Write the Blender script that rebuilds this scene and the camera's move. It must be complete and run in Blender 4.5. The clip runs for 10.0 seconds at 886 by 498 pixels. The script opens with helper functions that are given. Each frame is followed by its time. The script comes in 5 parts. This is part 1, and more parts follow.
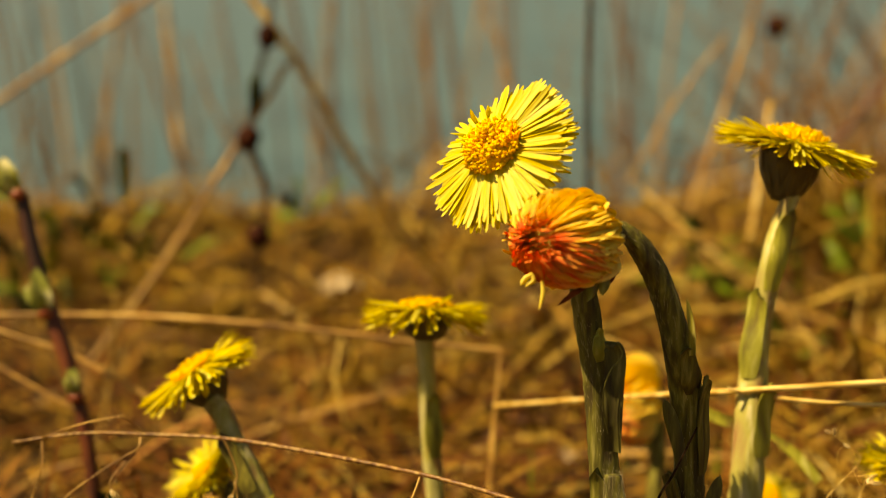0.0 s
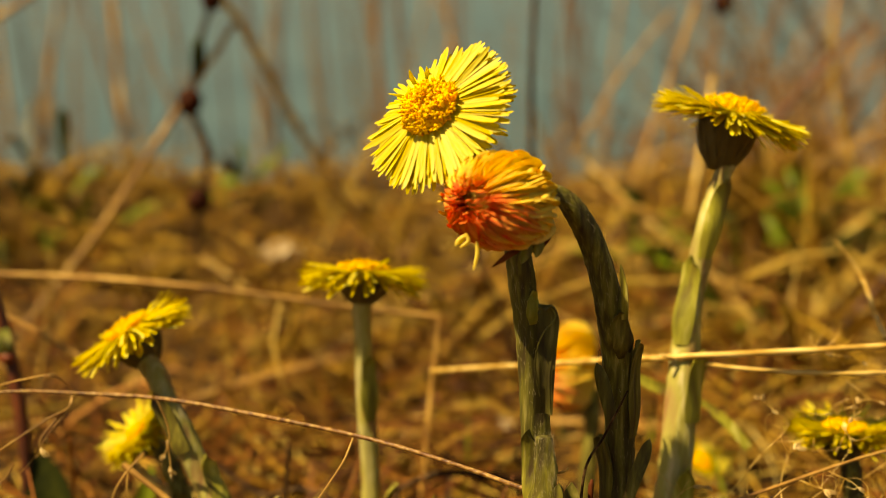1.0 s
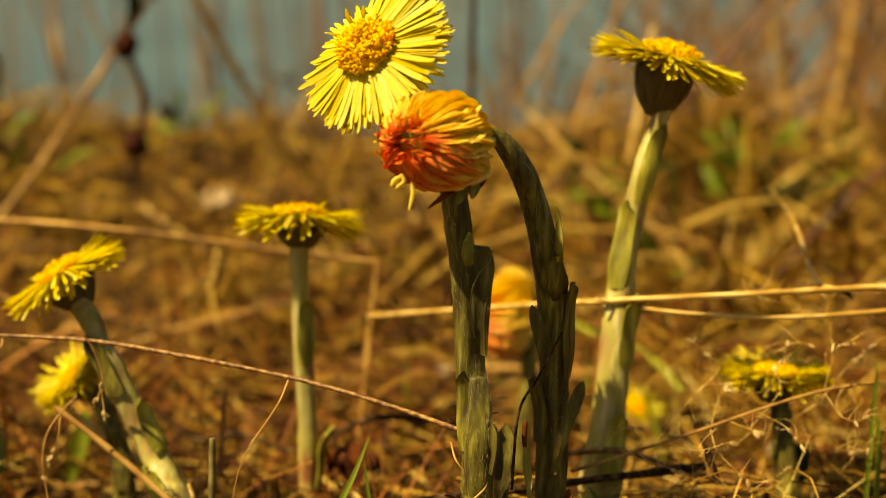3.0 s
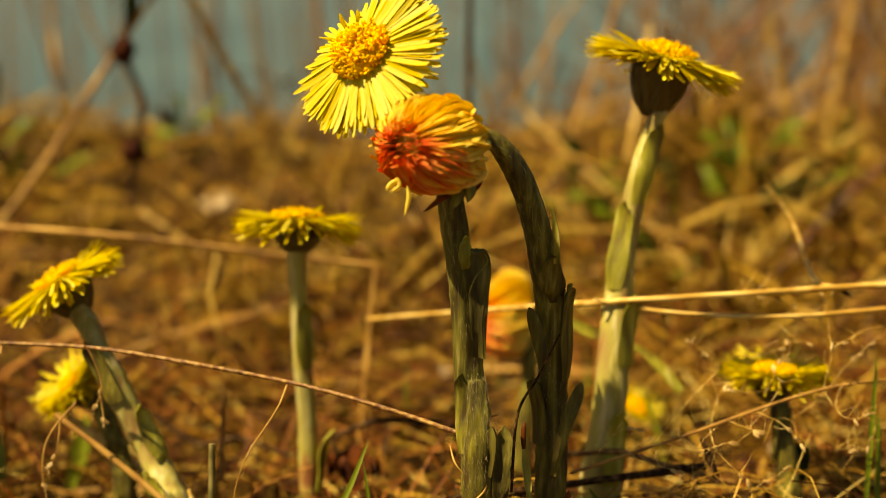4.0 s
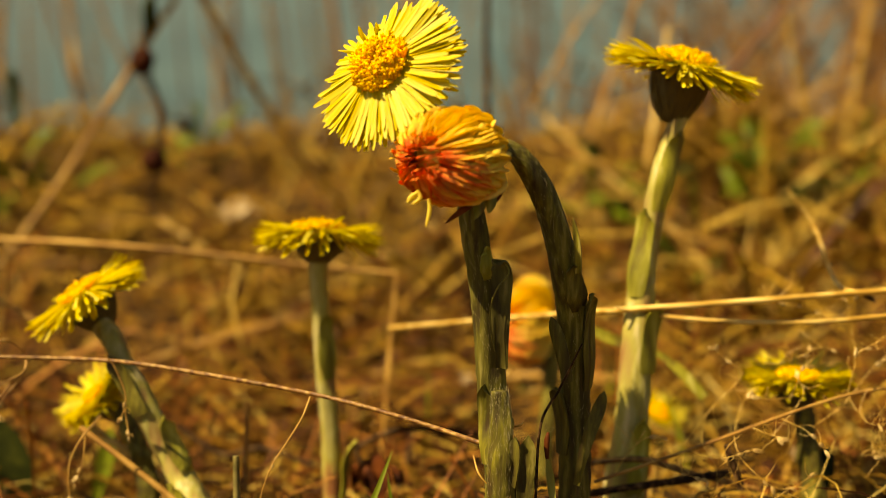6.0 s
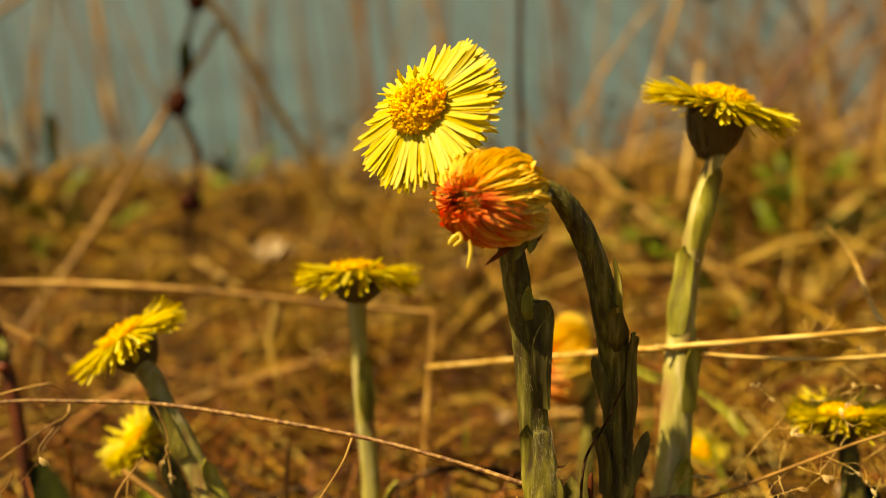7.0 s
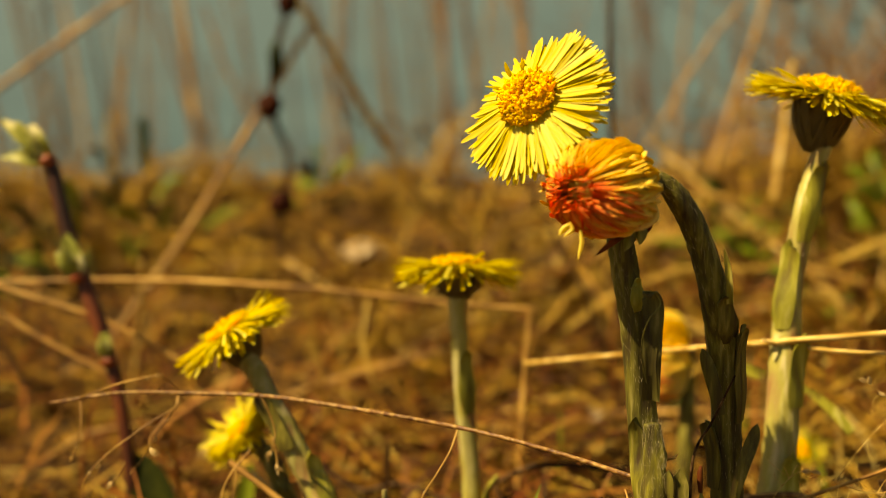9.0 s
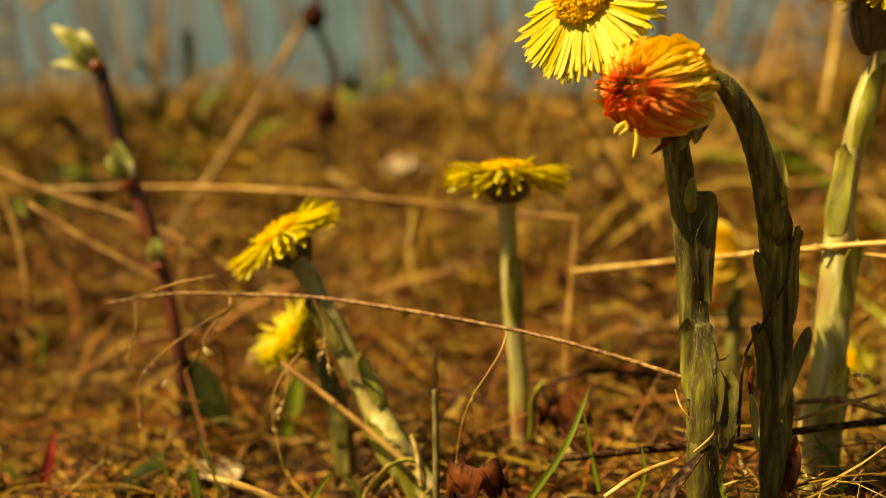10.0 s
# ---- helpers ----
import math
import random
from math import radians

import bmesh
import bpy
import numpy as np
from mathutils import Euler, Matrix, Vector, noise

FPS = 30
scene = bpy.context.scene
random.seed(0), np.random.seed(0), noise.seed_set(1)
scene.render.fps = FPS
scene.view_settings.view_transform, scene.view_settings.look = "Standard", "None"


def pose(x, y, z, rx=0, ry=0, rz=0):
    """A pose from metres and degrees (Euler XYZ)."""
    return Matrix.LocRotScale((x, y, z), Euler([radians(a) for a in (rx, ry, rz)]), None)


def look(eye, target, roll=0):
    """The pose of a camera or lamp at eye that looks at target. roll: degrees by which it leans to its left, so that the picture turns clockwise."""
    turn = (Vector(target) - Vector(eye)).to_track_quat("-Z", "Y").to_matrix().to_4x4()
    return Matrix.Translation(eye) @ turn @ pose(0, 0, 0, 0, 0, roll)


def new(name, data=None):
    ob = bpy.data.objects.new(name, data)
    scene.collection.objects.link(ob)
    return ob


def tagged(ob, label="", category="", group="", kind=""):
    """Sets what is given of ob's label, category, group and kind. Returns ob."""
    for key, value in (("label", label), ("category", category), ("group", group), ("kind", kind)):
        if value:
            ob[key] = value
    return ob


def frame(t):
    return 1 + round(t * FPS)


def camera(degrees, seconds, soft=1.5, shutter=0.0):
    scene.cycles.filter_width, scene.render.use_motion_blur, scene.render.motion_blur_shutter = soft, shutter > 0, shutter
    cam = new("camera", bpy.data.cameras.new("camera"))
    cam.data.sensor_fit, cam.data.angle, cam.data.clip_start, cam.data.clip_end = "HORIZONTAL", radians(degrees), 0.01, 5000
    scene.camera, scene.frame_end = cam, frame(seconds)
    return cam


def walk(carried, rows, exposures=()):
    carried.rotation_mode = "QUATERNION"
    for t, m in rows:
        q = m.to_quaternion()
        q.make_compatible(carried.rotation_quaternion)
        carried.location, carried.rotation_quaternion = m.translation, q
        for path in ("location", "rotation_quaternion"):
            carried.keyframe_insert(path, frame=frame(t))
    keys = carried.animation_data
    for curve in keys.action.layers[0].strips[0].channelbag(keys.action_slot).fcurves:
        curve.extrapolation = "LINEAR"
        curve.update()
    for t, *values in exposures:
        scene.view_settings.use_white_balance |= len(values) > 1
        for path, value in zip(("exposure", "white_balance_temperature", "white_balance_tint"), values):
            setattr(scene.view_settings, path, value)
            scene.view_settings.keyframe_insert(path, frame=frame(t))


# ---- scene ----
# ---- camera ----
cam = camera(40, 10.0, soft=0.7)
cam.data.dof.use_dof = True
cam.data.dof.focus_distance = 0.248
cam.data.dof.aperture_fstop = 8.2
PATH = [
    (0, (-0.00556, 0.00012, 0.13513), (-0.09172, 0.97230, -0.08267), -1.704),
    (0.5, (-0.00454, -0.00005, 0.13570), (-0.06882, 0.97432, -0.07988), -1.067),
    (1, (-0.00310, -0.00032, 0.13224), (-0.04679, 0.96999, -0.10568), -0.153),
    (1.5, (-0.00125, -0.00014, 0.13098), (-0.02252, 0.96845, -0.11676), 0.429),
    (2, (-0.00085, -0.00019, 0.13030), (-0.00894, 0.96452, -0.13288), 0.822),
    (2.5, (-0.00167, -0.00035, 0.12960), (0.00140, 0.96288, -0.13906), 1.034),
    (2.7, (-0.00167, -0.00035, 0.12960), (0.00180, 0.96288, -0.14350), 1.000),
    (3.8, (-0.00036, -0.00023, 0.13015), (-0.00043, 0.96161, -0.14525), 0.260),
    (4, (-0.00036, -0.00023, 0.13015), (0.00047, 0.96161, -0.14345), 0.192),
    (4.5, (0.00000, -0.00000, 0.13100), (0.00000, 0.96205, -0.14189), 0.000),
    (5, (-0.00070, -0.00013, 0.12983), (-0.00001, 0.96329, -0.13818), -0.089),
    (5.2, (-0.00070, -0.00013, 0.12983), (-0.00226, 0.96329, -0.13953), -0.160),
    (6.3, (-0.00090, 0.00011, 0.13282), (-0.01761, 0.96354, -0.14085), -0.840),
    (6.5, (-0.00090, 0.00011, 0.13282), (-0.01851, 0.96354, -0.13455), -0.911),
    (7, (-0.00330, -0.00010, 0.13382), (-0.04070, 0.96853, -0.11184), -1.713),
    (7.5, (-0.00540, -0.00046, 0.13354), (-0.05437, 0.96986, -0.10326), -2.013),
    (8, (-0.00808, -0.00122, 0.13222), (-0.07627, 0.96752, -0.10628), -2.279),
    (8.5, (-0.00973, -0.00154, 0.13214), (-0.09229, 0.96629, -0.10551), -2.496),
    (9, (-0.01115, -0.00228, 0.13108), (-0.10496, 0.96470, -0.10590), -2.605),
    (9.5, (-0.01341, -0.00327, 0.12832), (-0.12570, 0.95334, -0.14055), -2.766),
    (10, (-0.01450, -0.00419, 0.12634), (-0.13879, 0.94331, -0.16828), -2.813),
]
walk(cam, [(t, look(eye, target, roll)) for t, eye, target, roll in PATH],
     exposures=[(0.0, 0.83, 12700, 8), (10.0, 0.83, 12700, 8)])

# ---- daylight ----
SUN_DIR = Vector((-0.57, -0.16, 0.95)).normalized()      # from the scene towards the sun
world = bpy.data.worlds.new("sky")
scene.world = world
world.use_nodes = True
wn = world.node_tree
sky = wn.nodes.new("ShaderNodeTexSky")
sky.sky_type, sky.sun_disc = "NISHITA", False
sky.sun_elevation = math.asin(SUN_DIR.z)
sky.sun_rotation = math.atan2(SUN_DIR.x, SUN_DIR.y)
wn.links.new(sky.outputs[0], wn.nodes["Background"].inputs[0])
wn.nodes["Background"].inputs[1].default_value = 0.05
sun = new("sun", bpy.data.lights.new("sun", "SUN"))
sun.data.energy, sun.data.angle, sun.data.color = 5.0, radians(0.53), (1.0, 0.93, 0.80)
sun.matrix_world = look(SUN_DIR * 5, (0, 0, 0))


# ---- materials ----
def material(name, stops, scale=300.0, rough=0.6, bump=0.3, detail=4.0, pick="noise", translucent=0.0,
             spec=0.3, stretch=(1, 1, 1), mottle=0.25, metal=0.0):
    """A procedural surface: a colour ramp driven by noise, by the object, or by the island, mottled at a second scale."""
    m = bpy.data.materials.new(name)
    m.use_nodes = True
    nt = m.node_tree
    n, link = nt.nodes, nt.links.new
    b = n["Principled BSDF"]
    co = n.new("ShaderNodeTexCoord")
    mp = n.new("ShaderNodeMapping")
    mp.inputs["Scale"].default_value = stretch
    link(co.outputs["Object"], mp.inputs[0])
    nz = n.new("ShaderNodeTexNoise")
    nz.inputs["Scale"].default_value, nz.inputs["Detail"].default_value = scale, detail
    link(mp.outputs[0], nz.inputs["Vector"])
    ramp = n.new("ShaderNodeValToRGB")
    el = ramp.color_ramp.elements
    for i, (p, c) in enumerate(stops):
        e = el[i] if i < 2 else el.new(p)
        e.position, e.color = (0.5 + (p - 0.5) * 0.5 if pick == "noise" else p), (*c, 1)
    if pick == "noise":
        link(nz.outputs["Fac"], ramp.inputs[0])
    elif pick == "island":
        g = n.new("ShaderNodeNewGeometry")
        link(g.outputs["Random Per Island"], ramp.inputs[0])
    elif pick == "object":
        g = n.new("ShaderNodeObjectInfo")
        link(g.outputs["Random"], ramp.inputs[0])
    else:                                   # along the piece, from its foot to its tip, with some chance
        sx = n.new("ShaderNodeSeparateXYZ")
        link(co.outputs["Object"], sx.inputs[0])
        g = n.new("ShaderNodeObjectInfo")
        ad = n.new("ShaderNodeMath")
        ad.operation = "MULTIPLY_ADD"
        link(g.outputs["Random"], ad.inputs[0])
        ad.inputs[1].default_value = 0.45
        sub = n.new("ShaderNodeMath")
        sub.operation = "SUBTRACT"
        link(sx.outputs[0], sub.inputs[0])
        sub.inputs[1].default_value = 0.22
        link(sub.outputs[0], ad.inputs[2])
        link(ad.outputs[0], ramp.inputs[0])
    nb = n.new("ShaderNodeTexNoise")
    nb.inputs["Scale"].default_value, nb.inputs["Detail"].default_value = scale * 0.23, 3.0
    link(mp.outputs[0], nb.inputs["Vector"])
    mr = n.new("ShaderNodeMapRange")
    mr.inputs["From Min"].default_value, mr.inputs["From Max"].default_value = 0.3, 0.7
    mr.inputs["To Min"].default_value, mr.inputs["To Max"].default_value = 1 - mottle, 1 + mottle
    link(nb.outputs["Fac"], mr.inputs["Value"])
    mx = n.new("ShaderNodeVectorMath")
    mx.operation = "SCALE"
    link(ramp.outputs[0], mx.inputs[0])
    link(mr.outputs[0], mx.inputs["Scale"])
    link(mx.outputs[0], b.inputs["Base Color"])
    b.inputs["Roughness"].default_value = rough
    b.inputs["Specular IOR Level"].default_value = spec
    b.inputs["Metallic"].default_value = metal
    if bump:
        bp = n.new("ShaderNodeBump")
        bp.inputs["Strength"].default_value, bp.inputs["Distance"].default_value = bump, 0.0006
        link(nz.outputs["Fac"], bp.inputs["Height"])
        link(bp.outputs[0], b.inputs["Normal"])
    if translucent:
        tr = n.new("ShaderNodeBsdfTranslucent")
        link(mx.outputs[0], tr.inputs[0])
        mix = n.new("ShaderNodeMixShader")
        mix.inputs[0].default_value = translucent
        link(b.outputs[0], mix.inputs[1])
        link(tr.outputs[0], mix.inputs[2])
        link(mix.outputs[0], n["Material Output"].inputs[0])
    return m


M_petal = material("yellow_petal", [(0.0, (0.7600, 0.6080, 0.0285)), (0.5, (0.7885, 0.6840, 0.0570)), (1.0, (0.8170, 0.7505, 0.1330))], 4, 0.45, 0.25, pick="object", translucent=0.5, mottle=0.1, stretch=(1, 12, 12))
M_disc = material("disc_floret", [(0.0, (0.89, 0.48, 0.008)), (0.5, (0.92, 0.58, 0.014)), (1.0, (0.94, 0.69, 0.03))], 900, 0.5, 0.3, pick="island", translucent=0.35)
M_wilt = material("wilting_floret", [(0.0, (0.95, 0.76, 0.16)), (0.50, (0.95, 0.70, 0.15)), (0.78, (0.94, 0.60, 0.12)), (0.95, (0.91, 0.46, 0.08)), (1.0, (0.84, 0.28, 0.05))], 5, 0.45, 0.3, pick="along", translucent=0.4, mottle=0.15, stretch=(1, 10, 10))
M_wilt_yellow = material("yellow_wilting_floret", [(0.0, (0.96, 0.76, 0.13)), (0.6, (0.96, 0.72, 0.12)), (1.0, (0.95, 0.62, 0.10))], 5, 0.45, 0.3, pick="along", translucent=0.35, mottle=0.12, stretch=(1, 10, 10))
M_wilt_red = material("red_and_shaded_floret", [(0.0, (0.95, 0.60, 0.11)), (0.5, (0.93, 0.40, 0.09)), (1.0, (0.86, 0.17, 0.05))], 5, 0.45, 0.3, pick="along", translucent=0.45, mottle=0.15, stretch=(1, 10, 10))
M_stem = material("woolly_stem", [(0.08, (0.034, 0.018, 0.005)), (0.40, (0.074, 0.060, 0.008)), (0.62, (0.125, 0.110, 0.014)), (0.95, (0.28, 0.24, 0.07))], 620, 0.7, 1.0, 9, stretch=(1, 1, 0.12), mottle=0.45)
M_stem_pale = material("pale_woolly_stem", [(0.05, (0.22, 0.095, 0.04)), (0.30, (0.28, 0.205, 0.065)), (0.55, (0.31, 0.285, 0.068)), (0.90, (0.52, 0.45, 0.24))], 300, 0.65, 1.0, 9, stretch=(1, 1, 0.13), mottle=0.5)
M_stem_red = material("reddish_stem", [(0.32, (0.2160, 0.0810, 0.0270)), (0.47, (0.3200, 0.1900, 0.0550)), (0.60, (0.3240, 0.2880, 0.0630)), (0.9, (0.4500, 0.3960, 0.1710))], 170, 0.65, 0.9, 9, stretch=(1, 1, 0.35), mottle=0.55)
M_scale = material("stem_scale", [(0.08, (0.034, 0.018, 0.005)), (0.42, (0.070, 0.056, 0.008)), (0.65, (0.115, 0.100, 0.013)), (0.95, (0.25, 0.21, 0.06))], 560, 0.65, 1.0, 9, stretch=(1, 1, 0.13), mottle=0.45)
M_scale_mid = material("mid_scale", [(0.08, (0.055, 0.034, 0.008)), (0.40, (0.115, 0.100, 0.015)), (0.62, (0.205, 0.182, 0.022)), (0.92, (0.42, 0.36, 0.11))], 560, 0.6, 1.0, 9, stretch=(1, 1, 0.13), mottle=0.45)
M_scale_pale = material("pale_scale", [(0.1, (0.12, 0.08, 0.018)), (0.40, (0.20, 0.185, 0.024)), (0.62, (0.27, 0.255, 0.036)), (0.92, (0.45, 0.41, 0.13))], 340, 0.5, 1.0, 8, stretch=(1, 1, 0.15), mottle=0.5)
M_bract = material("green_bract", [(0.15, (0.05, 0.025, 0.010)), (0.5, (0.11, 0.075, 0.018)), (0.85, (0.24, 0.19, 0.06))], 300, 0.5, 0.5, 4, stretch=(1, 1, 0.4), mottle=0.35)
M_straw = material("dry_straw", [(0.3, (0.36, 0.20, 0.04)), (0.5, (0.54, 0.34, 0.09)), (0.75, (0.66, 0.47, 0.17))], 500, 0.45, 0.4, 4, stretch=(0.2, 1, 1), mottle=0.25)
M_twig = material("thin_brown_stalk", [(0.2, (0.0936, 0.0351, 0.0094)), (0.5, (0.2028, 0.0936, 0.0234)), (0.8, (0.3432, 0.2028, 0.0624))], 700, 0.45, 0.5, 4, mottle=0.3)
M_dark = material("dark_twig", [(0.2, (0.0126, 0.0056, 0.0028)), (0.5, (0.0350, 0.0168, 0.0070)), (0.85, (0.1260, 0.0700, 0.0315))], 600, 0.5, 0.7, 5, mottle=0.4, spec=0.06)
M_far_stalk = material("weathered_stalk", [(0.2, (0.17, 0.080, 0.020)), (0.5, (0.30, 0.155, 0.036)), (0.8, (0.44, 0.26, 0.07))], 120, 0.6, 0.4, 4, mottle=0.3)
M_reed = material("dead_reed", [(0.0, (0.08, 0.035, 0.015)), (0.4, (0.20, 0.09, 0.03)), (0.75, (0.38, 0.19, 0.06)), (1.0, (0.46, 0.28, 0.10))], 60, 0.6, 0.3, 3, pick="object", mottle=0.3)
M_litter = material("dead_grass", [(0.0, (0.0226, 0.0102, 0.0031)), (0.35, (0.1076, 0.0471, 0.0093)), (0.65, (0.2716, 0.1383, 0.0205)), (0.9, (0.4612, 0.2818, 0.0492)), (1.0, (0.6764, 0.5022, 0.1537))], 250, 0.55, 0.4, 4, pick="island", mottle=0.35, spec=0.15)
M_flake = material("leaf_litter", [(0.0, (0.0252, 0.0103, 0.0035)), (0.4, (0.0976, 0.0413, 0.0091)), (0.75, (0.2351, 0.1148, 0.0206)), (0.94, (0.3786, 0.2239, 0.0483)), (1.0, (0.6426, 0.4820, 0.1721))], 180, 0.6, 0.5, 4, pick="island", mottle=0.4, spec=0.15)
M_soil = material("soil", [(0.2, (0.0108, 0.0060, 0.0019)), (0.5, (0.0492, 0.0216, 0.0038)), (0.8, (0.2160, 0.1080, 0.0145))], 220, 0.85, 1.0, 8, mottle=0.5, spec=0.15)
M_grass = material("green_blade", [(0.0, (0.08, 0.11, 0.006)), (0.5, (0.12, 0.17, 0.010)), (1.0, (0.20, 0.24, 0.02))], 300, 0.55, 0.2, 3, pick="object", translucent=0.25)
M_leaf = material("dark_green_leaf", [(0.3, (0.0132, 0.0180, 0.0024)), (0.6, (0.0252, 0.0312, 0.0042)), (0.8, (0.0480, 0.0540, 0.0072))], 150, 0.7, 0.4, 4, translucent=0.10, spec=0.1)
M_budgreen = material("bud_leaf", [(0.3, (0.24, 0.25, 0.05)), (0.6, (0.40, 0.39, 0.11)), (0.8, (0.64, 0.60, 0.32))], 200, 0.45, 0.3, 3, translucent=0.25)
M_dry = material("dry_leaf", [(0.2, (0.012, 0.004, 0.002)), (0.5, (0.050, 0.012, 0.004)), (0.9, (0.17, 0.048, 0.014))], 160, 0.55, 0.7, 5, mottle=0.4, spec=0.05)
M_pebble = material("pale_stone", [(0.3, (0.26, 0.18, 0.09)), (0.7, (0.44, 0.34, 0.20))], 90, 0.7, 0.5, 5)
M_bleach = material("bleached_leaf", [(0.2, (0.16, 0.11, 0.05)), (0.5, (0.30, 0.22, 0.10)), (0.85, (0.42, 0.34, 0.20))], 160, 0.7, 0.6, 5)
M_tuft = material("dead_tuft", [(0.0, (0.0745, 0.0297, 0.0045)), (0.4, (0.2111, 0.1015, 0.0123)), (0.8, (0.3229, 0.1904, 0.0280)), (1.0, (0.3974, 0.2740, 0.0727))], 150, 0.55, 0.3, 3, pick="object", mottle=0.3, translucent=0.15, spec=0.15)
M_gold = material("golden_grass", [(0.0, (0.0744, 0.0298, 0.0044)), (0.35, (0.2239, 0.1083, 0.0132)), (0.75, (0.3578, 0.2083, 0.0296)), (1.0, (0.4633, 0.3138, 0.0814))], 200, 0.55, 0.3, 3, pick="island", mottle=0.3, spec=0.15)
M_rust = material("rotting_grass", [(0.0, (0.0240, 0.0072, 0.0030)), (0.5, (0.0900, 0.0264, 0.0060)), (0.85, (0.2400, 0.0744, 0.0150)), (1.0, (0.4200, 0.1800, 0.0450))], 250, 0.6, 0.4, 4, pick="island", mottle=0.35, spec=0.15)
M_tuft_loose = material("pale_dead_grass", [(0.0, (0.1180, 0.0505, 0.0085)), (0.4, (0.3202, 0.1685, 0.0253)), (0.8, (0.4717, 0.3034, 0.0589)), (1.0, (0.5561, 0.4212, 0.1348))], 200, 0.55, 0.3, 3, pick="island", mottle=0.3, spec=0.15)
M_brush = material("dry_brush", [(0.0, (0.06, 0.025, 0.010)), (0.5, (0.17, 0.080, 0.026)), (0.85, (0.30, 0.155, 0.045)), (1.0, (0.42, 0.26, 0.09))], 120, 0.6, 0.3, 3, pick="island", mottle=0.3, spec=0.15)
M_seed = material("seed_head", [(0.2, (0.0150, 0.0040, 0.0020)), (0.5, (0.0350, 0.0090, 0.0040)), (0.85, (0.0700, 0.0175, 0.0060))], 200, 0.7, 0.6, 4, spec=0.05)
M_shoot = material("shoot_bark", [(0.2, (0.0210, 0.0066, 0.0024)), (0.5, (0.0720, 0.0168, 0.0054)), (0.85, (0.1500, 0.0360, 0.0096))], 160, 0.5, 0.5, 4, stretch=(1, 1, 0.3))
M_node = material("bud_scale", [(0.2, (0.0800, 0.0160, 0.0048)), (0.5, (0.1920, 0.0400, 0.0112)), (0.85, (0.2880, 0.0800, 0.0240))], 200, 0.45, 0.4, 4)
M_wool = material("wool", [(0.3, (0.3450, 0.2925, 0.1500)), (0.7, (0.4650, 0.4050, 0.2400))], 300, 0.6, 0.0, 2)
M_husk = material("dry_husk", [(0.0, (0.40, 0.24, 0.07)), (1.0, (0.66, 0.50, 0.24))], 400, 0.45, 0.3, 3, pick="object", translucent=0.15)
M_redleaf = material("red_leaf", [(0.3, (0.22, 0.02, 0.012)), (0.6, (0.40, 0.05, 0.02)), (0.8, (0.50, 0.12, 0.05))], 200, 0.4, 0.4, 4, translucent=0.2)
M_sprout = material("sprout", [(0.3, (0.11, 0.09, 0.025)), (0.7, (0.26, 0.21, 0.07))], 300, 0.5, 0.4, 4)
M_water = material("lake_water", [(0.3, (0.030, 0.068, 0.070)), (0.7, (0.045, 0.090, 0.092))], 3, 0.35, 0.0, 3, spec=0.5, mottle=0.1)


# ---- mesh helpers ----
WM = {}


def part(name, vf, mat, parent=None, label="", at=None, smooth=True):
    """Links vertices and faces, or a mesh that is there, as one object under a thing or a part; at: its pose in the world."""
    if isinstance(vf, tuple):
        me = bpy.data.meshes.new(name)
        me.from_pydata([tuple(map(float, p)) for p in vf[0]], [], [tuple(map(int, q)) for q in vf[1]])
        if smooth:
            me.shade_smooth()
            me.set_sharp_from_angle(angle=radians(80))
        me.materials.append(mat)
    else:
        me = vf
    ob = new(name, me)
    m = at if at is not None else Matrix.Identity(4)
    if parent is not None:
        ob.parent = parent
        ob.matrix_parent_inverse = WM[parent].inverted()
    ob.matrix_basis = m
    WM[ob] = m
    if label:
        tagged(ob, label)
    return ob


def thing(name, base, label, category, group=""):
    ob = new(name)
    ob.empty_display_size = 0.005
    ob.matrix_basis = WM[ob] = Matrix.Translation(base)
    return tagged(ob, label, category, group)


def spline(pts, n):
    """n points along a smooth curve through pts."""
    p = np.array(pts, float)
    p = np.vstack([2 * p[0] - p[1], p, 2 * p[-1] - p[-2]])
    out = []
    for s in np.linspace(0, len(p) - 3 - 1e-9, n):
        i = int(s)
        t = s - i
        a, b, c, d = p[i:i + 4]
        out.append(0.5 * (2 * b + (c - a) * t + (2 * a - 5 * b + 4 * c - d) * t * t + (3 * b - a - 3 * c + d) * t ** 3))
    return np.array(out)


def frames(p):
    """Tangent, and two directions across it, at each point of a path."""
    t = np.gradient(p, axis=0)
    t /= np.linalg.norm(t, axis=1)[:, None] + 1e-12
    u = np.cross(t[0], (0.31, 0.9, 0.2))
    us = []
    for k in t:
        u = u - k * (u @ k)
        u /= np.linalg.norm(u) + 1e-12
        us.append(u)
    us = np.array(us)
    return t, us, np.cross(t, us)


